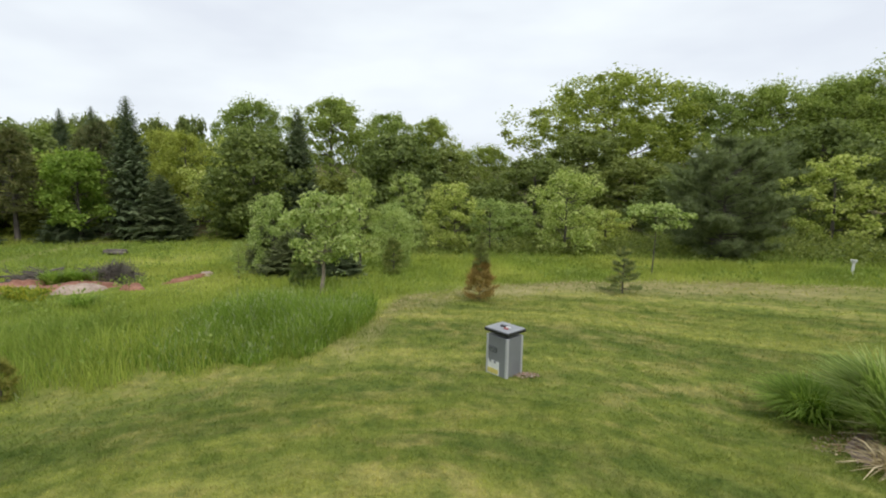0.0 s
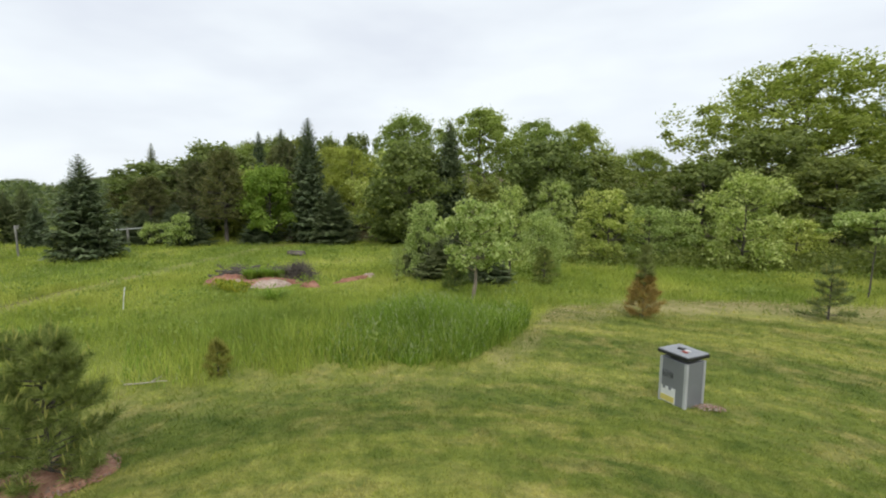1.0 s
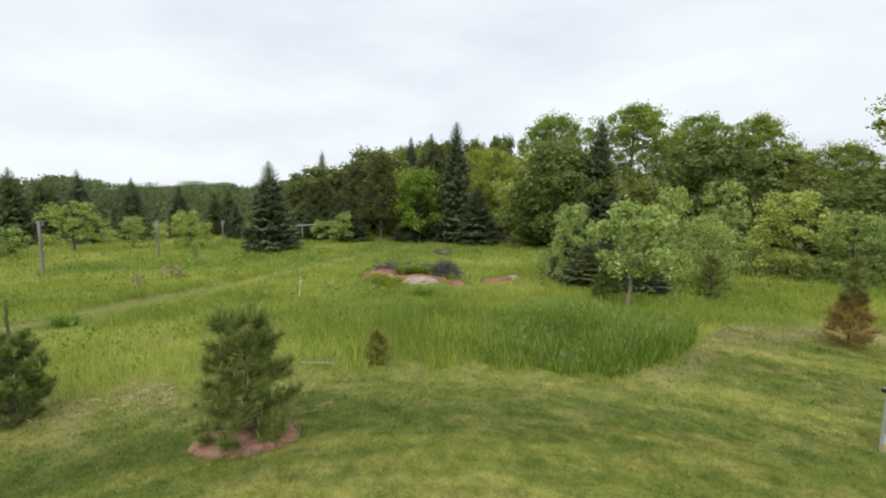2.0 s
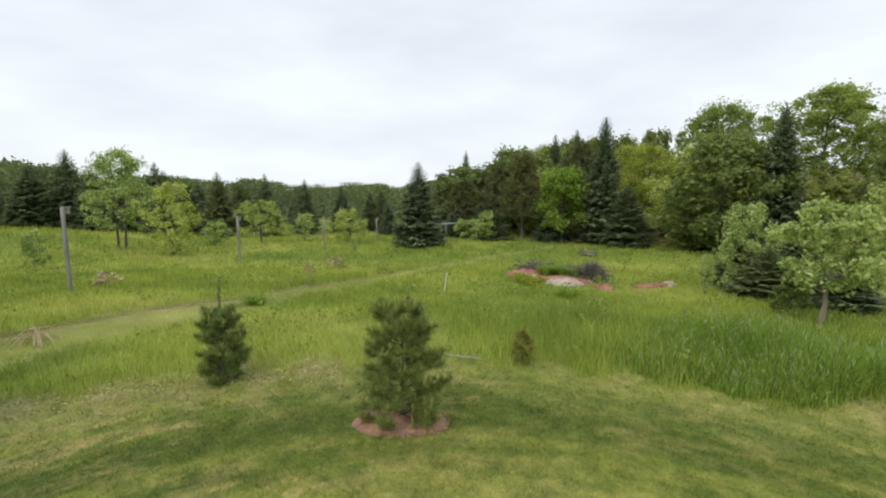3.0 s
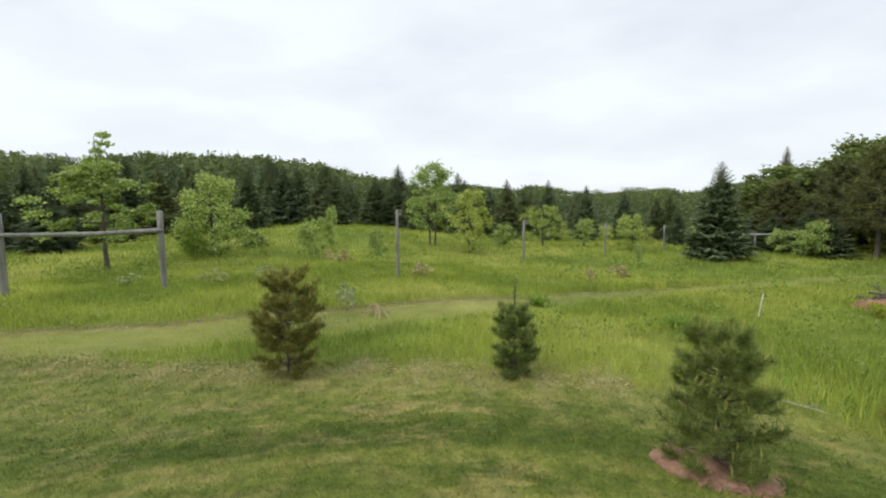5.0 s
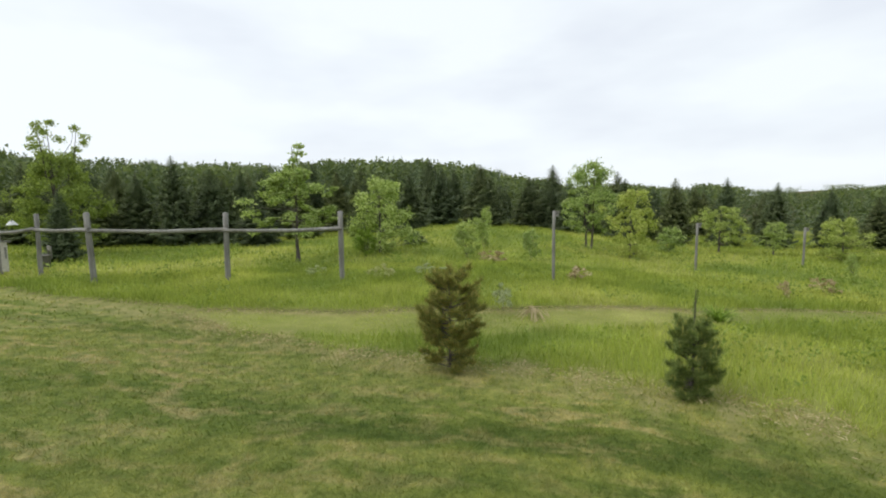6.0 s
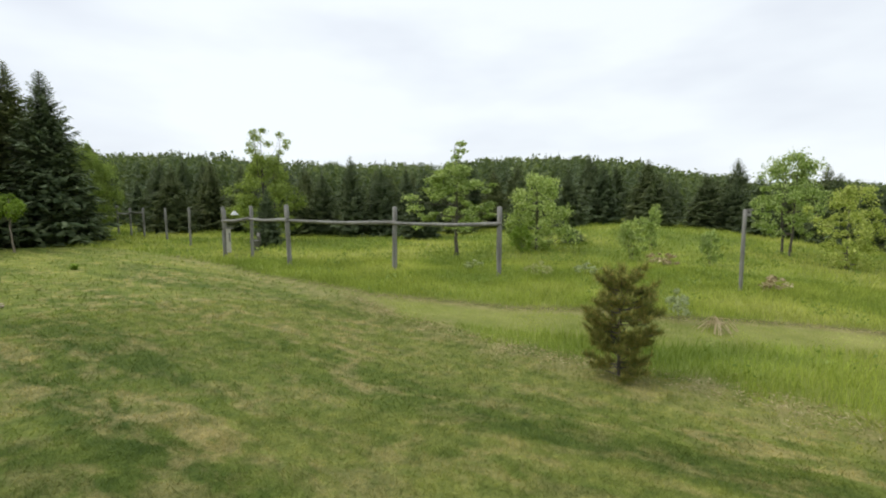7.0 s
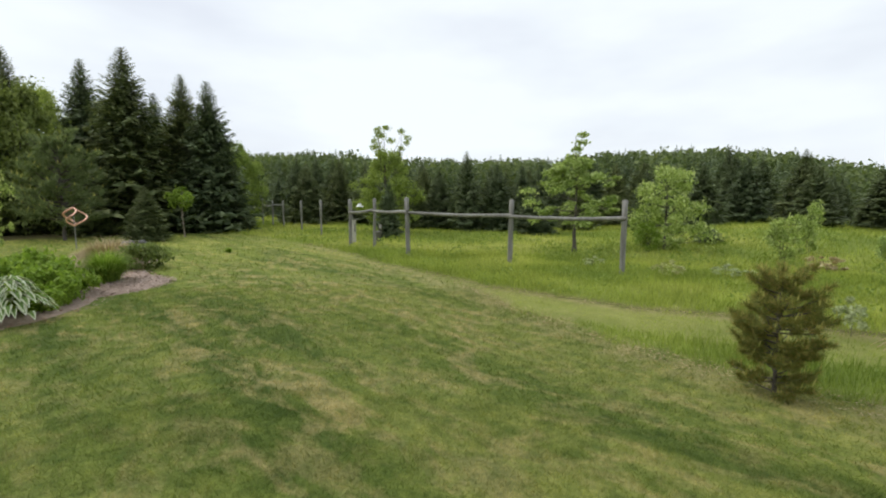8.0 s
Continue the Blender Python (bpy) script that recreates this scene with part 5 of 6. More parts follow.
for n, (x, y) in enumerate(((-9.4, 3.0), (-6.0, 8.2), (-7.2, 4.6))):
    grass_clump("grass_tussock", "taller tussock of dark meadow grass", x, y, 0.30, 0.45, 200, M_BLADE, 140 + n, 0.012, 0.6, "grass")


def dry_stalks(x, y):
    """A heap of pale bent stalks."""
    g = np.random.default_rng(38)
    top = root("stalk_heap", "small heap of pale bent dry stalks", "dead stalks")
    for n in range(16):
        t = Tubes(4)
        a, s = g.uniform(0, 6.28), g.uniform(0.2, 0.38)
        d = np.array([math.cos(a), math.sin(a), 0])
        p0 = -d * s + g.normal(0, 0.04, 3) * np.array([1, 1, 0])
        t.add(np.array([p0, p0 * 0.5 + np.array([0, 0, s * 0.5]), d * s * 0.3 + np.array([0, 0, s * 0.55]), d * s + np.array([0, 0, 0.02])]), [0.006, 0.007, 0.006, 0.003])
        piece("stalk", t.mesh("stalk", M_STRAW), top)
    set_down(top, x, y)


dry_stalks(-8.79, -0.16)


def fallen_stick(x, y, length, turn):
    g = np.random.default_rng(39)
    top = root("fallen_stick", "pale bare stick lying on the mown edge", "stick")
    t = Tubes(6)
    t.add(wander((-length / 2, 0, 0.03), (length / 2, 0, 0.05), 7, 0.05, g), np.linspace(0.008, 0.004, 7))
    piece("shaft", t.mesh("shaft", M_STICK), top)
    t = Tubes(5)
    t.add([(0.1 * length, 0, 0.04), (0.2 * length, 0.05, 0.06), (0.3 * length, 0.08, 0.07)], [0.006, 0.005, 0.003])
    piece("twig", t.mesh("twig", M_STICK), top)
    set_down(top, x, y, turn)


M_STICK = plain("bleached stick", (0.34, 0.30, 0.24), (0.60, 0.55, 0.46), 14.0, 0.9, 0, 0.4)
fallen_stick(-4.25, 3.84, 0.42, 25)


# ---- utility box on the lawn ----
def utility_box(x, y, turn):
    top = root("utility_box", "grey metal utility box with black-rimmed lid on the lawn", "utility box")
    w, d, h = 0.285, 0.25, 0.49
    part("body", box_bm(w, d, h - 0.03, (0, 0, (h - 0.03) / 2 - 0.02), 0.006), M_PANEL, top)
    for sx in (-1, 1):
        for sy in (-1, 1):
            part("corner_strip", box_bm(0.03, 0.03, h - 0.035, (sx * (w / 2 - 0.010), sy * (d / 2 - 0.010), (h - 0.03) / 2 - 0.018), 0.005), M_RAIL, top, "light grey corner strip")
    lid = part("lid", box_bm(w + 0.05, d + 0.05, 0.032, (0, 0, h), 0.008), M_BLACK, top, "black lid rim")
    part("lid_top", box_bm(w + 0.035, d + 0.035, 0.012, (0, 0, h + 0.018), 0.004), M_LIDTOP, lid, "dusty grey lid top")
    part("latch", box_bm(0.07, 0.035, 0.018, (-0.02, 0.01, h + 0.032), 0.004, Matrix.Rotation(0.3, 4, "Z")), M_BLACK, lid)
    part("latch", box_bm(0.05, 0.03, 0.014, (0.05, -0.045, h + 0.030), 0.004), M_RED, lid, "faded red tag")
    part("latch", box_bm(0.06, 0.025, 0.012, (0.045, 0.0, h + 0.030), 0.004), M_WHITE, lid, "white tag")
    plate = part("name_plate", box_bm(0.115, 0.006, 0.058, (-0.055, -d / 2 - 0.003, 0.285), 0.001), M_PLATE, top, "dark plate with worn unreadable lines")
    for n in range(4):
        part("line", box_bm(0.095, 0.003, 0.005, (-0.055, -d / 2 - 0.0065, 0.268 + n * 0.012)), M_PANEL, plate)
    label = part("sticker", box_bm(0.165, 0.004, 0.15, (-0.045, -d / 2 - 0.002, 0.085), 0.001), M_WHITE, top, "torn white sticker with yellow lower part")
    part("yellow_field", box_bm(0.15, 0.003, 0.055, (-0.045, -d / 2 - 0.0045, 0.047)), M_YELLOW, label)
    for n, dx in enumerate((-0.085, -0.02)):
        part("torn_gap", box_bm(0.03, 0.003, 0.03, (dx, -d / 2 - 0.0045, 0.150), 0.001, None), M_PANEL, label)
    set_down(top, x, y, turn)


M_PLATE = plain("dark worn plate", (0.05, 0.055, 0.06), (0.10, 0.105, 0.11), 30.0, 0.5, 0.2, 0.1)
utility_box(0.95, 5.11, -48)


chips("bark_flakes", "tan flakes of bare soil beside a utility box", 1.16, 5.02, 0.16, 0.09, 420, [M_MULCH, M_CHIP, M_DIRT], 68, 0.022, 0.01)


# ---- brush pile on bare soil ----
def brush_pile():
    g = np.random.default_rng(40)
    mound("soil_mound", "mound of red bare soil beside a brush pile", "soil", -8.85, 10.15, 0.62, 0.5, 0.24, M_DIRT, 41, 0.3)
    mound("soil_mound", "flat patch of reddish soil beside a brush pile", "soil", -7.75, 10.2, 1.0, 0.5, 0.14, M_DIRT, 42, 0.3, turn=40)
    mound("chip_heap", "pale weathered wood chips on red soil", "wood chips", -7.3, 9.85, 0.52, 0.24, 0.19, M_CHIP, 43, 0.3, turn=45)
    mound("chip_heap", "small heap of pale wood chips", "wood chips", -8.35, 9.75, 0.28, 0.14, 0.17, M_CHIP, 44, 0.3, turn=20)
    mound("soil_mound", "small patch of red soil in the grass", "soil", -6.3, 10.0, 0.3, 0.2, 0.15, M_DIRT, 45, 0.3)
    mound("soil_mound", "long strip of reddish soil in the grass", "soil", -5.85, 11.3, 0.75, 0.10, 0.10, M_DIRT, 46, 0.3, turn=68)
    mound("chip_heap", "pale end of a soil strip in the grass", "wood chips", -5.68, 11.85, 0.26, 0.09, 0.13, M_CHIP, 47, 0.3, turn=60)
    top = root("brush_pile", "long heap of dead grey branches and logs", "brush pile")
    shapes = []
    for n in range(6):
        t = Tubes(6)
        ln = 0.7
        t.add(wander((-ln, 0, 0), (ln, 0, 0.05), 6, 0.05, g), np.linspace(0.05, 0.018, 6) * (1.0 if n < 3 else 0.5))
        if n >= 2:
            for k in range(3):
                s = g.uniform(-0.3, 0.5)
                t.add(wander((s, 0, 0.02), (s + 0.3, g.uniform(-0.3, 0.3), g.uniform(0.05, 0.3)), 4, 0.05, g), [0.016, 0.012, 0.008, 0.004])
        shapes.append(t.mesh("branch", M_BRANCH))
    for n in range(95):
        f = g.random()
        lump = 0.10 + 0.14 * abs(math.sin(f * 5.3 + 0.4))
        x, y = -9.5 + 1.75 * f + g.normal(0, 0.10), 10.85 + 0.75 * f + g.normal(0, 0.14)
        ob = piece("branch", shapes[n % 6], top)
        ob.matrix_basis = pose(x, y, gz(x, y) + 0.04 + lump * g.random(), g.normal(0, 25), g.normal(0, 13), 24 + g.normal(0, 32) + 180 * (n % 2)) @ Matrix.Diagonal((0.55, 0.62, 0.62, 1))
    n = 2600
    f = g.random(n)
    cx, cy = -7.4 + g.normal(0, 0.22, n), 11.1 + g.normal(0, 0.18, n)
    base = np.stack([cx, cy, land(cx, cy)], 1)
    base[:, 2] += 0.40 * g.random(n) * np.exp(-((cx + 7.4) / 0.36) ** 2)
    tip = base + g.normal(0, 0.12, (n, 3)) + np.array([0, 0, 0.05])
    v, q = spears(base, tip, 0.012, g)
    piece("twig_tangle", mesh_from("twig_tangle", v, q, [M_BRANCH]), top, "tangle of dark thin twigs")
    for n in range(7):
        grass_clump("grass_tussock", "green grass grown up beside a brush pile", -8.55 + 0.13 * n + g.normal(0, 0.04), 10.40 + 0.06 * n + g.normal(0, 0.08), 0.40, 0.26, 220, M_BLADE, 150 + n, 0.014, 0.5, "grass")
    for n in range(7):
        plant("yellowweed", lambda: leafy_tree("flowering_weed", "low yellow-flowering weed in front of bare soil", "weed", 76, 0.25, 0.25, 0.03, 12, 40, 0.05, M_YELLOWWEED, M_BARK, thin=0.4, clump_size=0.4), (0.25, 0.25), -8.45 + 0.17 * n, 9.4 - 0.06 * n + g.normal(0, 0.06), 0.2, 0.2, turn=n * 50)


brush_pile()


def log_bench(x, y, turn):
    top = root("log_bench", "low weathered timber stack lying in the meadow", "log")
    g = np.random.default_rng(48)
    for n in range(3):
        t = Tubes(7)
        t.add(wander((-0.36, 0.08 * (n - 1), 0.1 + 0.07 * (n == 1)), (0.36, 0.08 * (n - 1), 0.08 + 0.07 * (n == 1)), 4, 0.01, g), [0.06, 0.058, 0.06, 0.055])
        piece("log", t.mesh("log", M_BRANCH), top)
    for s in (-1, 1):
        part("support", box_bm(0.09, 0.28, 0.12, (0.25 * s, 0, 0.02), 0.008), M_BRANCH, top)
    set_down(top, x, y, turn)


log_bench(-11.6, 17.1, 15)


# ---- posts and fence ----
def thick_post(name, label, x, y, H, radius, mat, seed, lean=(0, 0), group="fence posts"):
    g = np.random.default_rng(seed)
    top = root(name, label, "post", group)
    t = Tubes(10)
    p = wander((0, 0, -0.3), (lean[0], lean[1], H), 6, 0.012, g)
    t.add(p, radius * g.uniform(0.92, 1.06, 6))
    piece("shaft", t.mesh("shaft", mat), top)
    return set_down(top, x, y)


def birdhouse(x, y, z, turn, s):
    top = root("birdhouse", "small weathered birdhouse on a meadow post", "birdhouse", "birdhouses")
    b = part("box", box_bm(0.15 * s, 0.14 * s, 0.20 * s, (0, 0, 0), 0.006), M_POST, top)
    hole = bmesh.new()
    bmesh.ops.create_cone(hole, cap_ends=True, segments=14, radius1=0.022 * s, radius2=0.022 * s, depth=0.01, matrix=Matrix.Translation((0, -0.07 * s, 0.03 * s)) @ Matrix.Rotation(math.pi / 2, 4, "X"))
    part("entrance", hole, M_BLACK, b)
    part("roof", box_bm(0.24 * s, 0.22 * s, 0.025, (0, -0.02 * s, 0.11 * s), 0.004, Matrix.Rotation(-0.15, 4, "X")), M_POST, top)
    top.matrix_basis = pose(x, y, z, 0, 0, turn)


for n, (x, y, H, w) in enumerate(((-12.80, 0.25, 1.80, 0.048), (-17.66, 5.0, 1.58, 0.05), (-20.75, 9.63, 1.5, 0.05), (-23.48, 14.08, 1.40, 0.05))):
    thick_post("birdhouse_post", "grey weathered wooden post standing in the meadow", x, y, H, w * 0.85, M_POST, 160 + n, group="birdhouse posts")
    a = math.atan2(-y, -x)
    # the house hangs on the side of the post, near its top
    birdhouse(x + 0.085 * math.cos(a + 2.2), y + 0.085 * math.sin(a + 2.2), gz(x, y) + H - 0.08, math.degrees(a) + 90, 0.62)

FENCE = [(-11.74, -5.12, 1.80, 0.068), (-11.0, -7.94, 1.76, 0.066), (-9.84, -10.81, 1.72, 0.066), (-10.6, -13.45, 1.66, 0.058), (-10.34, -14.46, 1.60, 0.058)]
for n, (x, y, H, w) in enumerate(FENCE):
    thick_post("fence_post", "weathered grey round fence post", x, y, H, w, M_POST, 170 + n, ((0.02, 0.02), (-0.01, 0.03), (0.03, -0.03), (0.0, 0.03), (0.05, 0.0))[n])
for n in range(4):
    (x0, y0, h0, _), (x1, y1, h1, _) = FENCE[n], FENCE[n + 1]
    a = np.array([x0 + 0.07, y0, gz(x0, y0) + h0 * 0.765])
    b = np.array([x1 + 0.07, y1, gz(x1, y1) + h1 * (0.755 if n < 3 else 0.72)])
    g = np.random.default_rng(180 + n)
    p = wander(a, b, 8, 0.012, g)
    p[1:-1, 2] -= 0.03 * np.sin(np.linspace(0, np.pi, 8))[1:-1]
    t = Tubes(8)
    t.add(np.vstack([a + (a - b) * 0.03, p[1:-1], b + (b - a) * 0.03]), np.linspace(0.052, 0.043, 8))
    ob = tagged(new("fence_rail", t.mesh("fence_rail", M_POST)), "weathered grey pole rail laid between fence posts", "fence rail", "fence rails")
for n, (x, y, H) in enumerate(((-10.55, -14.75, 1.5), (-11.78, -18.88, 1.55), (-12.98, -22.81, 1.5), (-13.3, -25.4, 1.5), (-13.6, -27.3, 1.5), (-13.9, -29.3, 1.6), (-14.0, -31.5, 1.6), (-13.6, -33.0, 1.6), (-13.2, -34.5, 1.6), (-14.6, -33.4, 1.6))):
    thick_post("fence_post", "thin grey post of the far fence line", x, y, H, 0.05, M_POST, 190 + n)
for n, (xa, ya, xb, yb, f) in enumerate(((-13.3, -25.4, -13.6, -27.3, 1.25), (-13.6, -27.3, -13.9, -29.3, 1.2), (-13.9, -29.3, -14.0, -31.5, 1.0), (-14.0, -31.5, -13.6, -33.0, 1.1))):
    t = Tubes(6)
    t.add([(xa, ya, gz(xa, ya) + f), ((xa + xb) / 2, (ya + yb) / 2, gz(xa, ya) + f - 0.02), (xb, yb, gz(xb, yb) + f)], [0.045, 0.045, 0.04])
    tagged(new("fence_rail", t.mesh("fence_rail", M_POST)), "grey rail of the far fence line", "fence rail", "fence rails")


def post_lamp(x, y, z):
    top = root("post_lamp", "small white cone lamp on a fence post", "lamp")
    cone = bmesh.new()
    bmesh.ops.create_cone(cone, cap_ends=True, segments=20, radius1=0.13, radius2=0.03, depth=0.12)
    part("shade", cone, M_WHITE, top, smooth_faces=False)
    t = Tubes(6)
    t.add([(0, 0, 0.05), (-0.02, 0.02, 0.09), (0.10, 0.12, 0.04)], [0.012, 0.012, 0.012])
    piece("bracket", t.mesh("bracket", M_POST_DARK), top)
    top.matrix_basis = pose(x, y, z)


post_lamp(-10.45, -14.08, gz(-10.4, -14.1) + 1.42)


def wood_sign(x, y, turn):
    top = root("garden_sign", "tall narrow whitewashed wooden panel by the fence", "garden sign")
    part("board", box_bm(0.14, 0.03, 0.82, (0, 0, 0.52), 0.01), M_SIGN, top, "whitewashed board")
    part("stripe", box_bm(0.05, 0.008, 0.30, (0.03, -0.018, 0.62), 0.002), M_POST, top, "faded grey stripe")
    part("cap", box_bm(0.24, 0.05, 0.04, (0.04, 0, 0.92), 0.008), M_POST, top)
    part("upright", box_bm(0.06, 0.05, 1.0, (-0.16, 0, 0.35), 0.008), M_POST, top)
    set_down(top, x, y, turn)


wood_sign(-10.22, -14.12, 145)
bench_top = root("garden_bench", "small dark bench behind the fence", "bench")
part("seat", box_bm(0.6, 0.25, 0.05, (0, 0, 0.40), 0.008), M_POST_DARK, bench_top)
part("backrest", box_bm(0.6, 0.03, 0.14, (0, 0.13, 0.62), 0.008), M_POST, bench_top)
for sx in (-0.25, 0.25):
    part("leg", box_bm(0.05, 0.22, 0.42, (sx, 0, 0.19), 0.006), M_POST_DARK, bench_top)
    part("back_post", box_bm(0.04, 0.04, 0.4, (sx, 0.14, 0.5), 0.006), M_POST_DARK, bench_top)
set_down(bench_top, -11.9, -15.0, 60)


def marker_stake(x, y):
    top = root("marker_stake", "thin pale marker stake leaning in the grass", "stake")
    t = Tubes(6)
    t.add([(0, 0, -0.1), (0.03, 0.02, 0.22), (0.05, 0.04, 0.44)], [0.009, 0.009, 0.008])
    piece("rod", t.mesh("rod", M_WHITE), top)
    set_down(top, x, y)


marker_stake(-8.29, 6.79)


def t_post(x, y):
    top = root("line_post", "pale post with a crossbar at the meadow's edge", "post")
    t = Tubes(8)
    t.add([(0, 0, -0.2), (0, 0, 0.5), (0, 0, 1.0)], [0.06, 0.055, 0.055])
    piece("shaft", t.mesh("shaft", M_POST), top)
    t = Tubes(6)
    t.add([(-0.75, 0, 0.9), (0, 0, 0.94), (0.75, 0, 0.98)], [0.035, 0.035, 0.035])
    piece("crossbar", t.mesh("crossbar", M_RAIL), top)
    set_down(top, x, y, 40)


t_post(-23.78, 19.45)


def pipe_cap(x, y):
    top = root("pipe_cap", "white plastic pipe cap standing in the meadow", "pipe")
    for nm, r1, r2, d, z in (("pipe", 0.03, 0.03, 0.30, 0.15), ("cap", 0.075, 0.05, 0.07, 0.33)):
        bm = bmesh.new()
        bmesh.ops.create_cone(bm, cap_ends=True, segments=18, radius1=r2, radius2=r1, depth=d, matrix=Matrix.Translation((0, 0, z)))
        part(nm, bm, M_WHITE, top)
    set_down(top, x, y)


pipe_cap(9.91, 11.09)


# ---- garden bed at the end of the lawn ----
mound("garden_bed", "curved garden bed mulched with brown bark", "garden bed", -0.4, -10.2, 2.0, 2.6, 0.05, M_MULCH, 51, 0.08, kind="structure")
mound("garden_bed", "mulched tip of a curved garden bed", "garden bed", -2.4, -11.6, 0.95, 1.3, 0.06, M_MULCH, 52, 0.08, kind="structure")
mound("garden_bed", "back of a curved garden bed", "garden bed", -2.6, -14.2, 1.6, 1.7, 0.05, M_MULCH, 53, 0.08, kind="structure")
chips("bark_flakes", "loose brown and grey bark flakes on a garden bed", -2.4, -11.6, 0.95, 1.3, 3200, [M_MULCH, M_CHIP, M_RED_MULCH], 54, 0.032, 0.05)
chips("bark_flakes", "loose bark flakes along a garden bed's front", -0.4, -10.2, 2.0, 2.6, 4200, [M_MULCH, M_CHIP, M_RED_MULCH], 55, 0.032, 0.05)


def hosta(x, y, seed, H=0.56, W=0.56):
    """Broad pointed leaves with white margins, arching outward in tiers."""
    g = np.random.default_rng(seed)
    top = root("hosta", "hosta with white-edged green leaves in a garden bed", "hosta", "hostas")
    nleaf = 130
    for part_name, mat, grow, lift in (("leaf_margin", M_HOSTA_EDGE, 1.0, 0.0), ("leaf_centre", M_HOSTA, 0.5, 0.004)):
        gg = np.random.default_rng(seed)
        v, q = [], []
        for i in range(nleaf):
            a = i * 2.4 + gg.normal(0, 0.2)
            f = min(1.0, max(0.0, (i + 0.5) / nleaf + gg.normal(0, 0.07)))
            out = np.array([math.cos(a), math.sin(a), 0])
            side = np.array([-out[1], out[0], 0])
            r0, z0 = W * (0.08 + 0.55 * f), H * (0.98 - 0.72 * f ** 1.3)
            ln, wd = 0.20 * gg.uniform(0.8, 1.2), 0.095 * gg.uniform(0.8, 1.2) * grow
            k = len(v)
            for t, w in ((0.0, 0.15), (0.3, 1.0), (0.65, 0.8), (1.0, 0.03)):
                tt = 0.5 + (t - 0.5) * (1.0 if grow == 1.0 else 0.85)
                c = out * (r0 + ln * tt * 0.85) + np.array([0, 0, z0 + lift + ln * (0.35 * tt - 0.75 * tt * tt)])
                v += [c - side * wd * 0.5 * w + np.array([0, 0, 0.025 * w]), c, c + side * wd * 0.5 * w + np.array([0, 0, 0.025 * w])]
            for s in range(3):
                b = k + 3 * s
                q += [(b, b + 1, b + 4, b + 3), (b + 1, b + 2, b + 5, b + 4)]
        piece(part_name, mesh_from(part_name, np.array(v), np.array(q), [mat]), top)
    set_down(top, x, y, seed * 17)


M_HOSTA = leaf_material("hosta green", [(0.14, 0.23, 0.06), (0.21, 0.31, 0.09)], 0.25, object_tint=0.02)
M_HOSTA_EDGE = leaf_material("hosta white margin", [(0.60, 0.63, 0.44), (0.76, 0.78, 0.62)], 0.25, object_tint=0.02)
mound("garden_bed", "mulched front edge of a curved garden bed", "garden bed", -2.3, -10.45, 1.1, 1.3, 0.06, M_MULCH, 66, 0.06, kind="structure")
chips("bark_flakes", "pale bark flakes along a garden bed's edge", -2.3, -10.45, 1.1, 1.3, 4200, [M_MULCH, M_CHIP, M_CHIP], 67, 0.04, 0.06)
hosta(-0.92, -8.15, 56)
hosta(-0.32, -7.95, 57)
hosta(-0.5, -8.75, 58)
for n, (x, y, h, w) in enumerate(((-1.35, -9.15, 0.5, 0.42), (-0.9, -9.7, 0.6, 0.5), (-1.55, -9.75, 0.55, 0.42), (-1.25, -10.5, 0.62, 0.45), (-0.3, -9.5, 0.55, 0.5), (-0.3, -10.6, 0.64, 0.55), (-1.15, -8.75, 0.36, 0.36))):
    plant("perennial", lambda: leafy_tree("perennial_plant", "lush bright green perennial in a garden bed", "perennial", 77, 0.6, 0.5, 0.08, 60, 90, 0.075, M_PERENNIAL, M_BARK, trunks=5, thin=0.3, clump_size=0.27), (0.6, 0.5), x, y, h, w, turn=n * 63)
grass_clump("ornamental_grass", "fresh green ornamental grass in a garden bed", -2.35, -10.5, 0.72, 0.5, 2400, M_BLADE, 59, 0.009)
grass_clump("ornamental_grass", "tan dead ornamental grass mound in a garden bed", -2.85, -13.0, 0.86, 0.9, 4600, M_STRAW, 60, 0.010, 1.3)
grass_clump("ornamental_grass", "small tan tuft of dead grass in a garden bed", -0.75, -13.4, 0.5, 0.4, 700, M_STRAW, 61, 0.012, 0.9)
plant("darkbush", lambda: leafy_tree("shrub", "low dark green shrub at a garden bed's tip", "shrub", 78, 0.45, 0.4, 0.04, 34, 60, 0.07, M_DEEP, M_BARK, trunks=4, thin=0.4, clump_size=0.28), (0.45, 0.4), -3.3, -12.2, 0.55, 0.46)


def boulder(x, y, sx, sy, sz, seed, label):
    bm = bmesh.new()
    bmesh.ops.create_icosphere(bm, subdivisions=3, radius=1)
    for v in bm.verts:
        n = noise.noise(v.co * 1.4 + Vector((seed, 0, 0)))
        v.co *= 1 + 0.28 * n + 0.06 * noise.noise(v.co * 5)
        v.co = Vector((v.co.x * sx, v.co.y * sy, v.co.z * sz))
    ob = part("boulder", bm, M_STONE, None, label, True)
    tagged(ob, label, "boulder")
    ob.location = (x, y, gz(x, y) + sz * 0.55)


boulder(-3.45, -14.2, 0.34, 0.3, 0.33, 3, "grey granite boulder beside dead grass")
boulder(-5.0, -19.6, 0.12, 0.10, 0.09, 5, "pale stone near a small spruce")
boulder(-4.7, -19.8, 0.10, 0.09, 0.08, 7, "small pale stone near a small spruce")


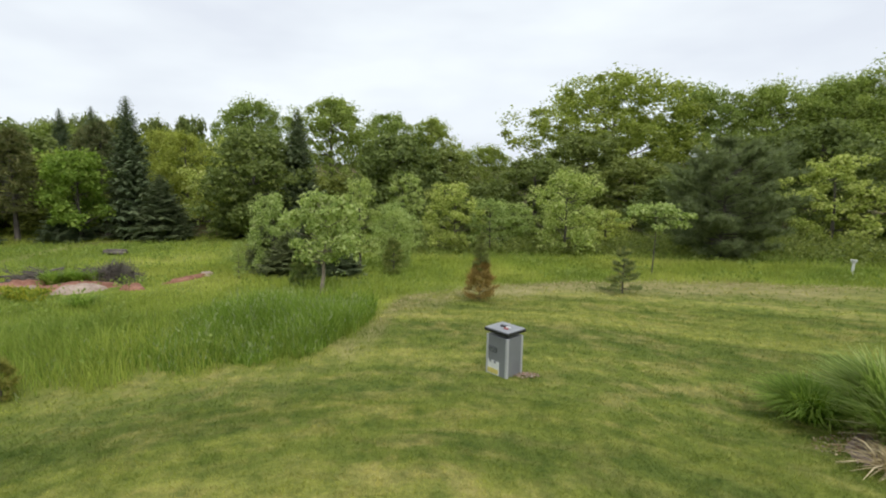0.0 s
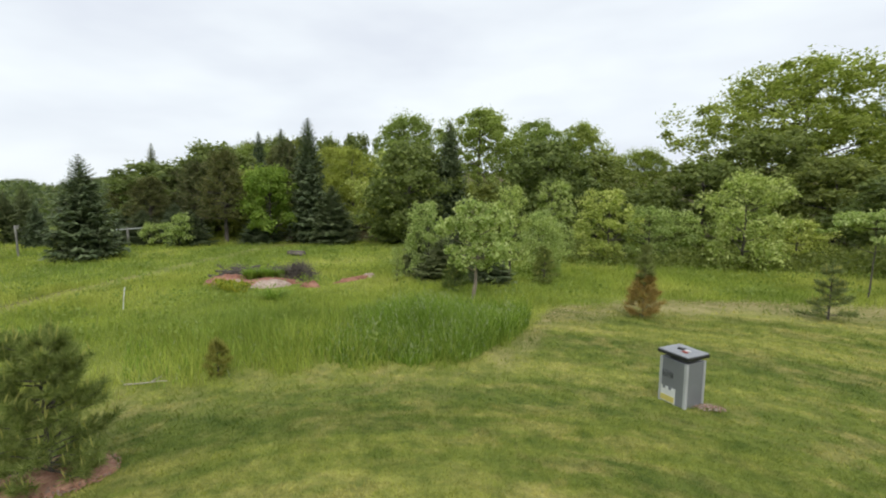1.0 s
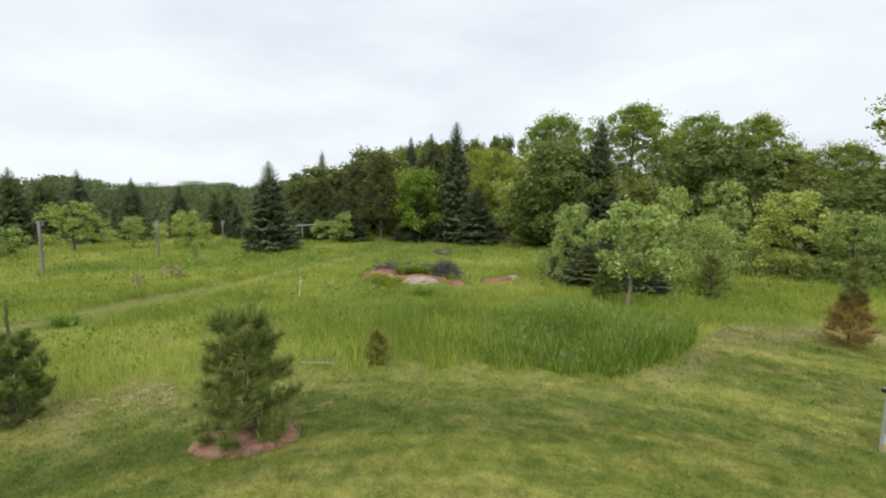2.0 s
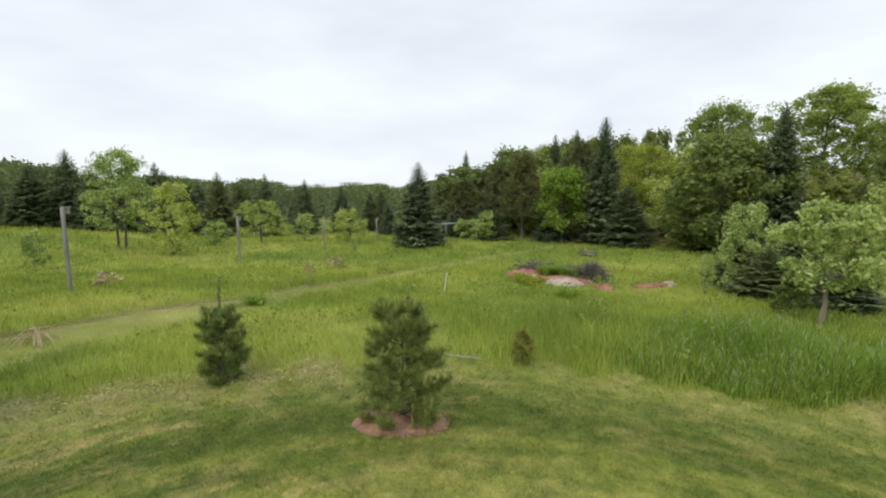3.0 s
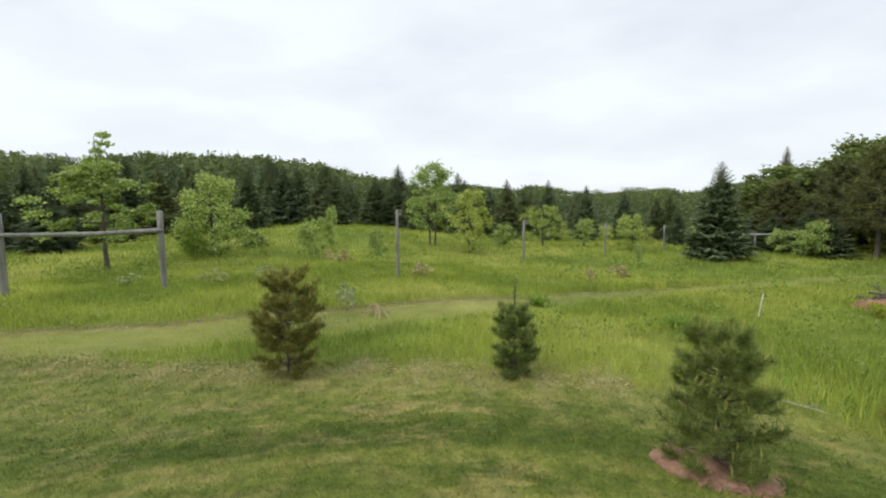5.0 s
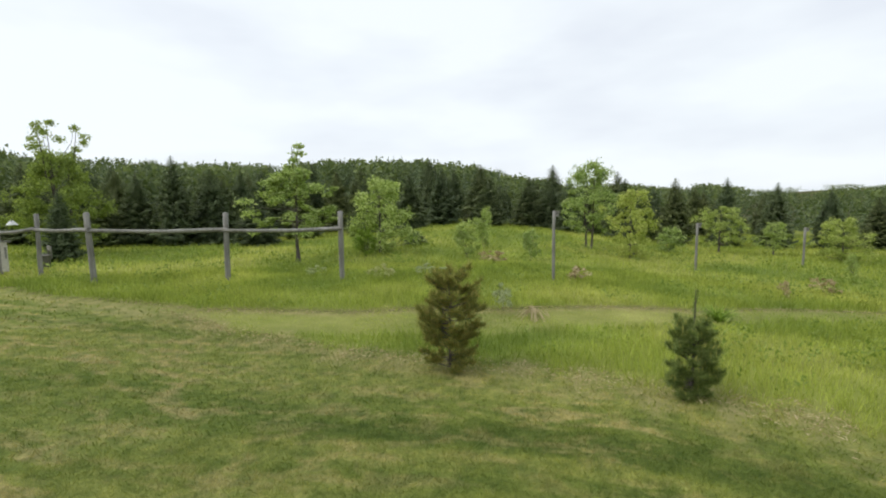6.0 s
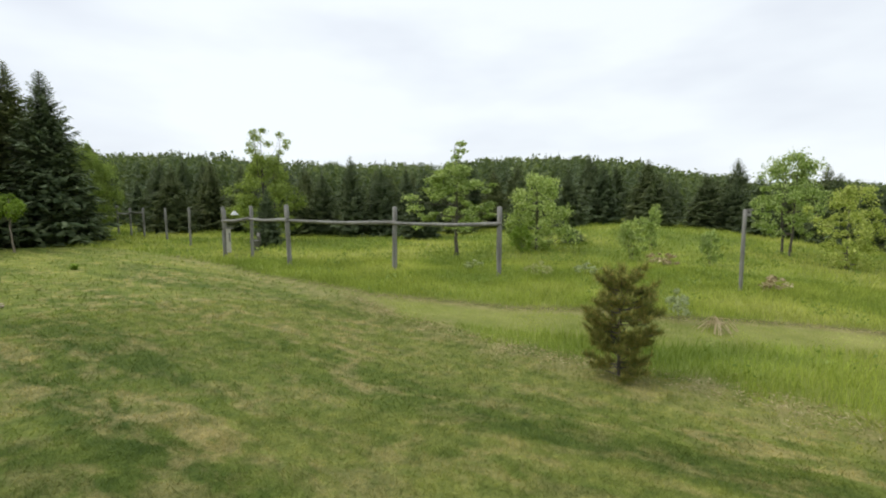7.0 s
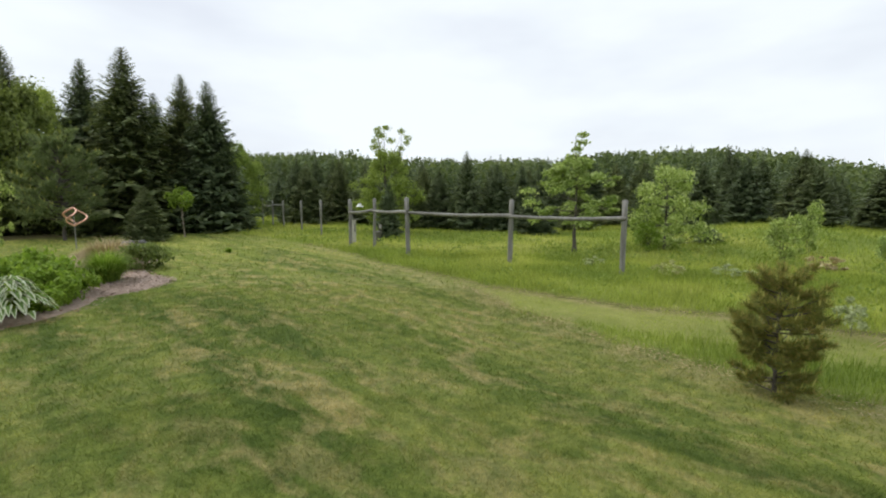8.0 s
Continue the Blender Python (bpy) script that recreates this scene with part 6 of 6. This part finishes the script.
def spinner(x, y, H):
    top = root("garden_spinner", "copper ribbon wind spinner on a thin pole", "garden ornament")
    t = Tubes(8)
    t.add([(0, 0, -0.2), (0, 0, H * 0.4), (0, 0, H)], [0.016, 0.015, 0.012])
    piece("pole", t.mesh("pole", M_POST), top)
    for k in range(3):
        a0 = 2.1 * k
        pts = []
        for i in range(21):
            t_ = i / 20
            r = 0.33 * math.sin(math.pi * t_)
            a = a0 + 2.2 * t_
            pts.append((r * math.cos(a), r * math.sin(a), H - 0.36 + 0.55 * t_))
        rb = Tubes(6)
        rb.add(pts, [0.028] * 21)
        piece("ribbon", rb.mesh("ribbon", M_COPPER), top, "twisted copper ribbon")
    set_down(top, x, y)


spinner(-3.0, -18.6, 1.10)


def glazed_ornament(x, y):
    top = root("garden_ornament", "blue-grey metal flower ornaments on thin stems", "garden ornament")
    for dx, dy, h in ((0, 0, 0.85), (0.06, 0.1, 0.62)):
        t = Tubes(6)
        t.add([(dx, dy, -0.1), (dx, dy, h * 0.5), (dx, dy, h)], [0.008, 0.008, 0.008])
        stem = piece("stem", t.mesh("stem", M_POST_DARK), top)
        bm = bmesh.new()
        bmesh.ops.create_uvsphere(bm, u_segments=16, v_segments=8, radius=0.075, matrix=Matrix.Translation((dx, dy, h)) @ Matrix.Diagonal((1, 1, 0.55, 1)))
        part("bloom", bm, M_TEAL, stem, "", True)
    set_down(top, x, y)


glazed_ornament(-0.55, -9.0)
grass_clump("grass_tussock", "small dark tuft standing up from the mown lawn", -5.93, -14.24, 0.2, 0.16, 160, M_BLADE, 63, 0.012, 0.6, "grass")


def hanging_feeder(x, y):
    """A crook pole with a green tube feeder; the pole stands beside the ornamental grass."""
    top = root("bird_feeder", "green tube bird feeder hanging from a dark crook pole", "bird feeder")
    t = Tubes(8)
    arc = [(0.42 - 0.21 + 0.21 * math.cos(a), 0, 2.45 + 0.21 * math.sin(a)) for a in np.linspace(0, math.pi, 9)]
    t.add([(0.42, 0, -0.2), (0.42, 0, 1.2)] + arc, [0.011] * 11)
    piece("crook", t.mesh("crook", M_POST_DARK), top)
    tube = bmesh.new()
    bmesh.ops.create_cone(tube, cap_ends=True, segments=20, radius1=0.06, radius2=0.06, depth=0.34, matrix=Matrix.Translation((0, 0, 2.2)))
    body = part("tube", tube, M_FEEDER, top, "dull green tube")
    ring = bmesh.new()
    bmesh.ops.create_cone(ring, cap_ends=True, segments=20, radius1=0.085, radius2=0.085, depth=0.012, matrix=Matrix.Translation((0, 0, 2.18)))
    part("perch_ring", ring, M_RAIL, body)
    set_down(top, x, y, 0)


M_FEEDER = plain("dull green enamel", (0.03, 0.09, 0.06), (0.06, 0.14, 0.10), 10.0, 0.45, 0.1, 0.1)
hanging_feeder(3.30, 3.12)
